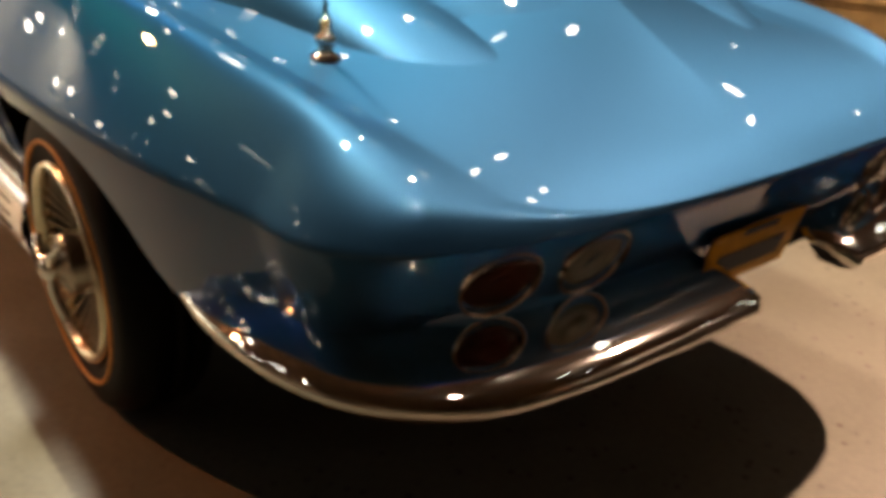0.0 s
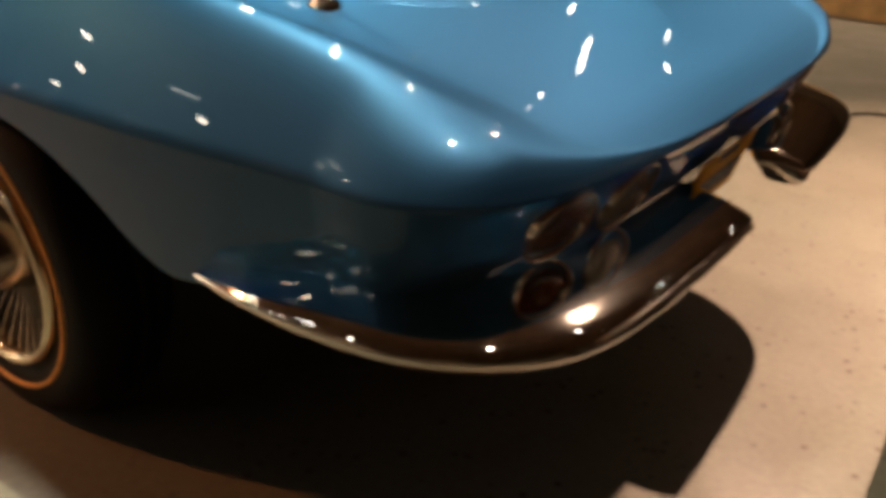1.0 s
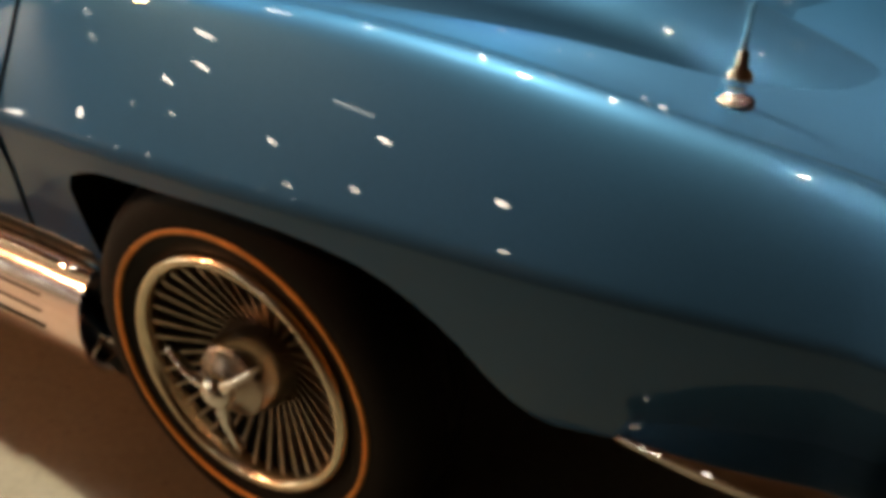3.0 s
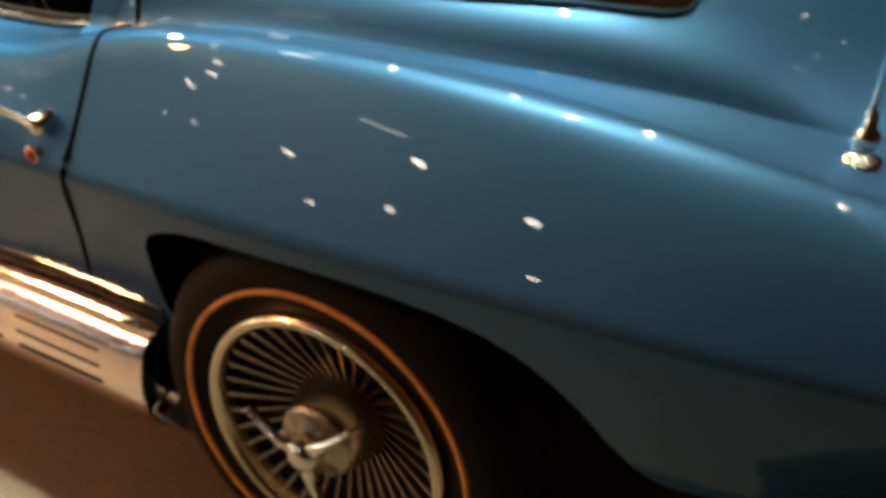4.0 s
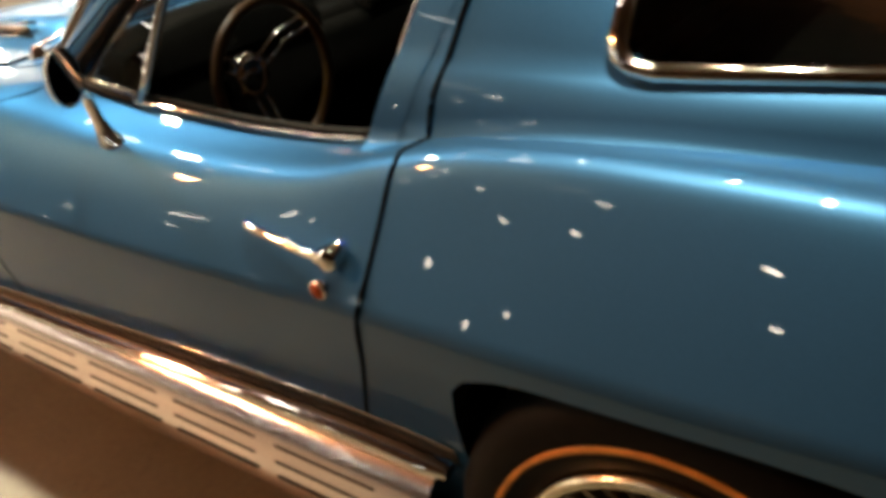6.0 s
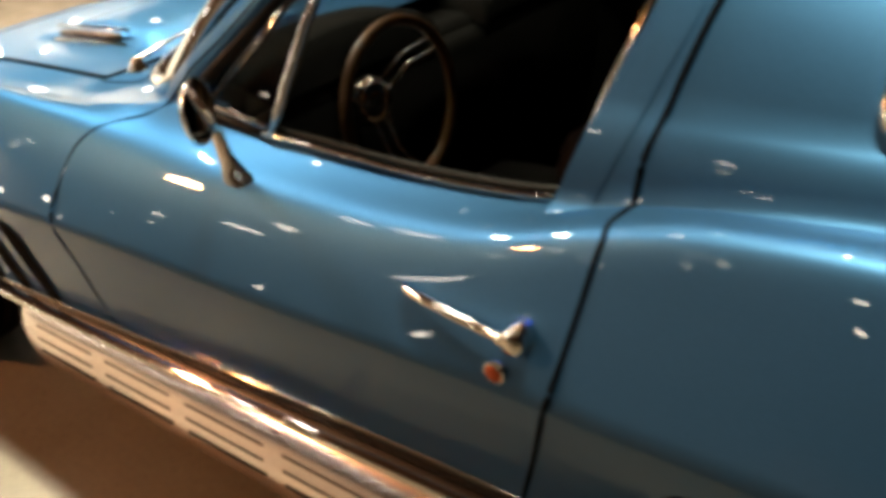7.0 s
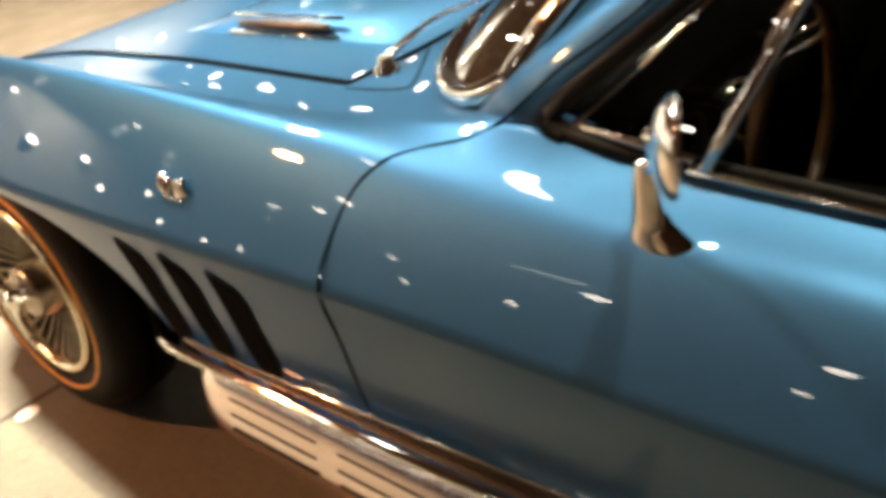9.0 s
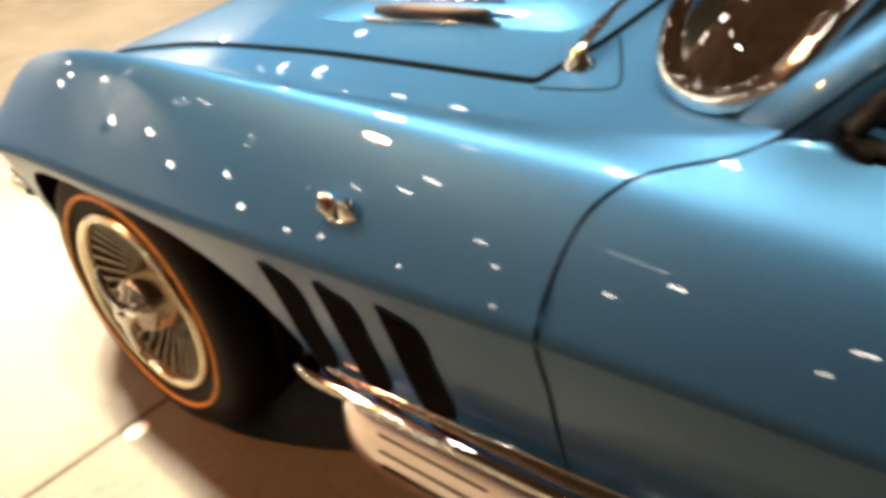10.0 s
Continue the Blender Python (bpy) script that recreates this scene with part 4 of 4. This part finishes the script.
# ---- small fittings ----
for s in (-1, 1):
    door = DOORS[s]
    a, b = side_point(-0.638, 0.756, s), side_point(-0.464, 0.746, s)
    bm = bmesh.new()
    path = smooth_path([a + Vector((0, 0, 0)), a + Vector((0.012, s * 0.014, 0)), a * 0.6 + b * 0.4 + Vector((0, s * 0.019, 0)), b + Vector((-0.02, s * 0.022, 0)), b + Vector((0.0, s * 0.022, 0))], 5)
    tube(bm, path, [0.005 + 0.0025 * min(1, i / 6) + (0.003 if i > len(path) * 0.75 else 0) for i in range(len(path))], 10)
    h = part("door_handle", bm, CHROME, door, "chrome lever door handle")
    bm = bmesh.new()
    lathe(bm, [(0.017, -0.01), (0.017, 0.026), (0.013, 0.032), (0.0, 0.033)], 20)
    bm.transform(Matrix.Translation(b + Vector((0.004, 0, 0))) @ (Matrix.Rotation(math.pi, 4, "Z") if s > 0 else Matrix()))
    part("push_button", bm, CHROME, h, "chrome push button")
    c = side_point(-0.487, 0.693, s)
    bm = bmesh.new()
    lathe(bm, [(0.0155, -0.004), (0.0155, 0.004), (0.013, 0.006), (0.0125, 0.004)], 24)
    bm.transform(Matrix.Translation(c) @ (Matrix.Rotation(math.pi, 4, "Z") if s > 0 else Matrix()))
    lock = part("door_lock", bm, CHROME, door, "round chrome door lock")
    bm = bmesh.new()
    lathe(bm, [(0.013, 0.003), (0.010, 0.007), (0.0, 0.008)], 24)
    bm.transform(Matrix.Translation(c) @ (Matrix.Rotation(math.pi, 4, "Z") if s > 0 else Matrix()))
    part("lock_face", bm, COPPER, lock, "copper red lock face")

    # crossed emblem on the front fender: two plain shields and a base bar
    c = side_point(-1.712, 0.762, s, 0.004)
    badge = None
    for dx, dz, tilt, sx in ((-0.018, 0.004, 0.35, 0.030), (0.020, 0.004, -0.35, 0.030), (0.0, -0.016, 0.0, 0.042)):
        bm = bmesh.new()
        box(bm, (-sx / 2, -0.004, -0.013 if sx < 0.04 else -0.006), (sx / 2, 0.004, 0.016 if sx < 0.04 else 0.004), 0.003)
        bm.transform(Matrix.Translation(c + Vector((dx, 0, dz))) @ Matrix.Rotation(s * 0.22, 4, "X") @ Matrix.Rotation(tilt, 4, "Y"))
        piece = part("fender_emblem" if badge is None else "emblem_piece", bm, CHROME, badge or car, "small chrome fender emblem" if badge is None else "")
        badge = badge or piece
    bm = bmesh.new()
    box(bm, (-0.011, -0.0015, -0.008), (0.011, 0.0015, 0.009), 0.001)
    bm.transform(Matrix.Translation(c + Vector((-0.018, s * 0.0045, 0.004))) @ Matrix.Rotation(0.35, 4, "Y"))
    part("emblem_enamel", bm, LENS_RED, badge, "small red enamel field")

# door mirror on the driver's door: a tapered foot, an arm and a round head
foot = top_point(-1.012, 0.764, -1) + Vector((0, 0, 0.010))
bm = bmesh.new()
rows = []
for z, lx, ly, ox, oy in ((-0.036, 0.040, 0.021, 0.018, 0.001), (-0.014, 0.036, 0.018, 0.016, 0.0), (-0.006, 0.029, 0.014, 0.011, -0.001), (0.006, 0.022, 0.011, 0.006, -0.003), (0.024, 0.0165, 0.009, 0.003, -0.007), (0.048, 0.014, 0.008, 0.003, -0.012), (0.068, 0.012, 0.007, 0.006, -0.016), (0.076, 0.008, 0.004, 0.008, -0.017)):
    rows.append([foot + Vector((ox + lx * math.cos(a), oy + ly * math.sin(a), z)) for a in (k * math.tau / 24 for k in range(24))])
vs = grid(bm, rows, closed=True)
bm.faces.new(vs[-1])
bmesh.ops.recalc_face_normals(bm, faces=bm.faces)
mirror = part("door_mirror", bm, CHROME, DOORS[-1], "chrome door mirror on a tapered foot")
head_at = Vector((-0.960, -0.836, 0.948))
bm = bmesh.new()
tube(bm, smooth_path([foot + Vector((0.008, -0.014, 0.064)), foot + Vector((0.022, -0.030, 0.082)), head_at + Vector((-0.016, 0.004, 0.008))], 5), 0.008, 10)
part("mirror_arm", bm, CHROME, mirror, "short chrome mirror arm")
turn = Matrix.Translation(head_at) @ Matrix.Rotation(radians(29), 4, "Z")
bm = bmesh.new()
lathe(bm, [(0.0, -0.016), (0.018, -0.0145), (0.034, -0.009), (0.044, -0.001), (0.0475, 0.005), (0.046, 0.007), (0.0445, 0.0055)], 40, "x")
bm.transform(turn)
part("mirror_head", bm, CHROME, mirror, "round chrome mirror head")
bm = bmesh.new()
bmesh.ops.create_circle(bm, cap_ends=True, radius=0.0448, segments=40, matrix=Matrix.Rotation(radians(90), 4, "Y"))
bm.transform(turn @ Matrix.Translation((0.0056, 0, 0)))
part("mirror_glass", bm, MIRROR, mirror, "mirror glass", smooth=False)

# wiper
bm = bmesh.new()
p = top_point(-1.545, 0.545, -1)
lathe(bm, [(0.022, -0.004), (0.020, 0.008), (0.012, 0.016), (0.011, 0.026), (0.0, 0.028)], 20, "z", p)
wiper = part("wiper", bm, CHROME, car, "chrome windshield wiper")
bm = bmesh.new()
tube(bm, smooth_path([p + Vector((0, 0, 0.022)), p + Vector((-0.012, 0.08, 0.034)), p + Vector((-0.02, 0.17, 0.042)), p + Vector((0.01, 0.33, 0.05))], 4), [0.009] * 5 + [0.006] * 8, 8, flat=0.6)
part("wiper_arm", bm, ALU, wiper, "bright wiper arm")

# antenna on the rear deck
a = top_point(0.605, 0.56, -1)
bm = bmesh.new()
lathe(bm, [(0.025, -0.006), (0.024, 0.003), (0.018, 0.007), (0.011, 0.009), (0.0115, 0.015), (0.0155, 0.018), (0.0175, 0.024), (0.0165, 0.031), (0.0115, 0.036), (0.0085, 0.039), (0.0080, 0.054), (0.0055, 0.057), (0.0, 0.058)], 32, "z", a)
ant = part("antenna", bm, CHROME, car, "chrome antenna base on the rear deck")
bm = bmesh.new()
tube(bm, [a + Vector((0, 0, 0.055)), a + Vector((0.0, 0.0, 0.45)), a + Vector((0.0, 0.0, 0.85))], [0.0048, 0.004, 0.002], 8)
part("antenna_mast", bm, CHROME, ant)
# tail lamps, two on each side
for s in (-1, 1):
    for w, x, yaw, lens, label in ((0.553, 0.999, 12, LENS_RED, "dark red tail lamp lens"), (0.401, 1.0195, 4, LENS_CLEAR, "clear reversing lamp lens")):
        n = Matrix.Translation((x, s * w, 0.602)) @ Matrix.Rotation(radians(s * yaw), 4, "Z") @ Matrix.Rotation(radians(24), 4, "Y")
        bm = bmesh.new()
        lathe(bm, [(0.060, -0.015), (0.060, 0.001), (0.0585, 0.003), (0.056, 0.003), (0.054, 0.000), (0.053, -0.010)], 40, "x")
        bm.transform(n)
        lamp = part("tail_lamp", bm, CHROME, car, "round tail lamp with a chrome bezel")
        bm = bmesh.new()
        lathe(bm, [(0.0535, -0.006), (0.042, -0.002), (0.022, 0.001), (0.018, -0.001), (0.0, 0.0)], 40, "x")
        bm.transform(n)
        part("lens", bm, lens, lamp, label)

# rear bumper blades
BUMP = [(0.598, 0.812, 0.499), (0.70, 0.826, 0.503), (0.82, 0.823, 0.505), (0.92, 0.803, 0.505), (1.00, 0.762, 0.504), (1.06, 0.70, 0.503), (1.10, 0.62, 0.502), (1.12, 0.50, 0.502), (1.127, 0.38, 0.502), (1.131, 0.25, 0.502), (1.131, 0.145, 0.502)]


def rear_bumper(side):
    """A blade whose convex top slopes in to the body, with a rolled lip at its outer lower edge."""
    bm = bmesh.new()
    lip = smooth_path(BUMP, 5)
    rows = []
    for i, p in enumerate(lip):
        a, b = lip[max(i - 1, 0)], lip[min(i + 1, len(lip) - 1)]
        d = (b - a).normalized()
        n = Vector((-d.y, d.x, 0))
        if n.x + n.y < 0:
            n = -n
        g = min(1, i / 12 + 0.22)
        row = []
        for o, h in ((-0.07, -0.020), (-0.030, -0.022), (-0.010, -0.018), (-0.003, -0.010), (0.001, -0.003), (0.001, 0.003), (-0.002, 0.009), (-0.0055, 0.0145), (-0.011, 0.0187), (-0.022, 0.0235), (-0.045, 0.0305), (-0.070, 0.0368), (-0.100, 0.042), (-0.13, 0.0448)):
            e = p + n * o * g
            row.append((e.x, side * e.y, p.z + h * g))
        rows.append(row)
    vs = grid(bm, rows, flip=side < 0)
    bm.faces.new(vs[-1])
    bmesh.ops.recalc_face_normals(bm, faces=bm.faces)
    part("rear_bumper", bm, CHROME, car, "chrome rear bumper blade")


for s in (-1, 1):
    rear_bumper(s)

# plate in its recess between the bumpers
bm = bmesh.new()
box(bm, (-0.002, -0.135, -0.058), (0.002, 0.135, 0.058), 0.001)
PLATE_AT = Matrix.Translation((1.012, 0, 0.52)) @ Matrix.Rotation(radians(16), 4, "Y")
bm.transform(PLATE_AT)
plate = part("license_plate", bm, YELLOW, car, "yellow licence plate with blank bars")
for z, w in ((-0.01, 0.10), (0.048, 0.05)):
    bm = bmesh.new()
    h = 0.022 if w > 0.06 else 0.007
    box(bm, (0.0022, -w, z - h), (0.0034, w, z + h))
    bm.transform(PLATE_AT)
    part("plate_bar", bm, BLACK, plate, "plain dark bar", smooth=False)

# front bumper, its end under the nose
for s in (-1, 1):
    bm = bmesh.new()
    rows = []
    for x, w in ((-2.90, 0.775), (-2.98, 0.775), (-3.06, 0.74), (-3.16, 0.66), (-3.24, 0.55), (-3.31, 0.40), (-3.35, 0.2)):
        h = 0.022 if x > -2.95 else 0.045
        rows.append([(x + o * 0.3, s * (w + o), 0.50 + h * f) for f, o in ((-1, -0.02), (-0.8, 0.02), (0, 0.034), (0.8, 0.02), (1, -0.02))])
    grid(bm, rows, flip=s > 0)
    bmesh.ops.recalc_face_normals(bm, faces=bm.faces)
    part("front_bumper", bm, CHROME, car, "chrome front bumper blade")


# ---- floor joint, marks and far things ----
bm = bmesh.new()
box(bm, (-2.607, -9, 0.0005), (-2.593, 9, 0.0025))
tagged(link_mesh("floor_joint", bm, JOINT, smooth=False), "dark sawn joint in the concrete floor", "floor joint", kind="structure")
bm = bmesh.new()
bmesh.ops.create_circle(bm, cap_ends=True, radius=0.024, segments=20, matrix=Matrix.Translation((-2.565, -0.905, 0.003)) @ Matrix.Diagonal((1, 1.25, 1, 1)))
tagged(link_mesh("paint_spot", bm, WHITE, smooth=False), "round white paint spot on the concrete floor", "paint mark")
bm = bmesh.new()
tube(bm, smooth_path([(0.2, 2.3, 0.006), (0.55, 2.42, 0.006), (0.74, 2.51, 0.006), (0.9, 2.66, 0.006), (1.3, 2.7, 0.006), (1.9, 3.0, 0.006)], 5), 0.006, 8)
tagged(link_mesh("floor_cable", bm, BLACK), "thin black cable lying on the concrete floor", "cable")

# low wooden stage far behind the car's other side
stage = thing("wooden_platform", "low yellowish wooden display platform on the floor", "platform", (-1.6, 6.0, 0))
bm = bmesh.new()
box(bm, (-2.6, -0.9, 0.36), (2.6, 0.9, 0.40), 0.01)
part("deck", bm, BOARD, stage, smooth=False)
bm = bmesh.new()
box(bm, (-2.55, -0.85, 0.0), (2.55, 0.85, 0.36), 0.005)
part("skirt", bm, BOARD, stage, smooth=False)

# another car parked close behind, its dark nose
other = thing("parked_car", "dark bronze classic car with a glossy rounded nose", "car", (1.375, 0.35, 0))
bm = bmesh.new()
rows = []
for i in range(33):
    u = i / 32
    x = 3.6 * u**2.2
    half = 0.86 * (1 - (1 - min(1, x / 0.22)) ** 2.6) ** (1 / 2.6)
    top = 0.70 + 0.20 * min(1, x / 1.4) ** 0.7
    rows.append([(x, half * math.cos(a), 0.46 + (top - 0.46) * (abs(math.sin(a)) ** 0.6) * (1 if math.sin(a) > 0 else -0.9)) for a in (k * math.tau / 40 for k in range(40))])
vs = grid(bm, rows, closed=True)
bm.faces.new(vs[-1])
bmesh.ops.recalc_face_normals(bm, faces=bm.faces)
part("body", bm, BRONZE, other)
for wx in (0.75, 3.1):
    for s in (-1, 1):
        bm = bmesh.new()
        lathe(bm, [(0.0, 0.09), (0.19, 0.085), (0.30, 0.09), (0.33, 0.06), (0.33, -0.08), (0.0, -0.09)], 40)
        bm.transform(Matrix.Translation((wx, s * 0.76, 0.33)))
        part("wheel", bm, RUBBER, other, "black tyre")
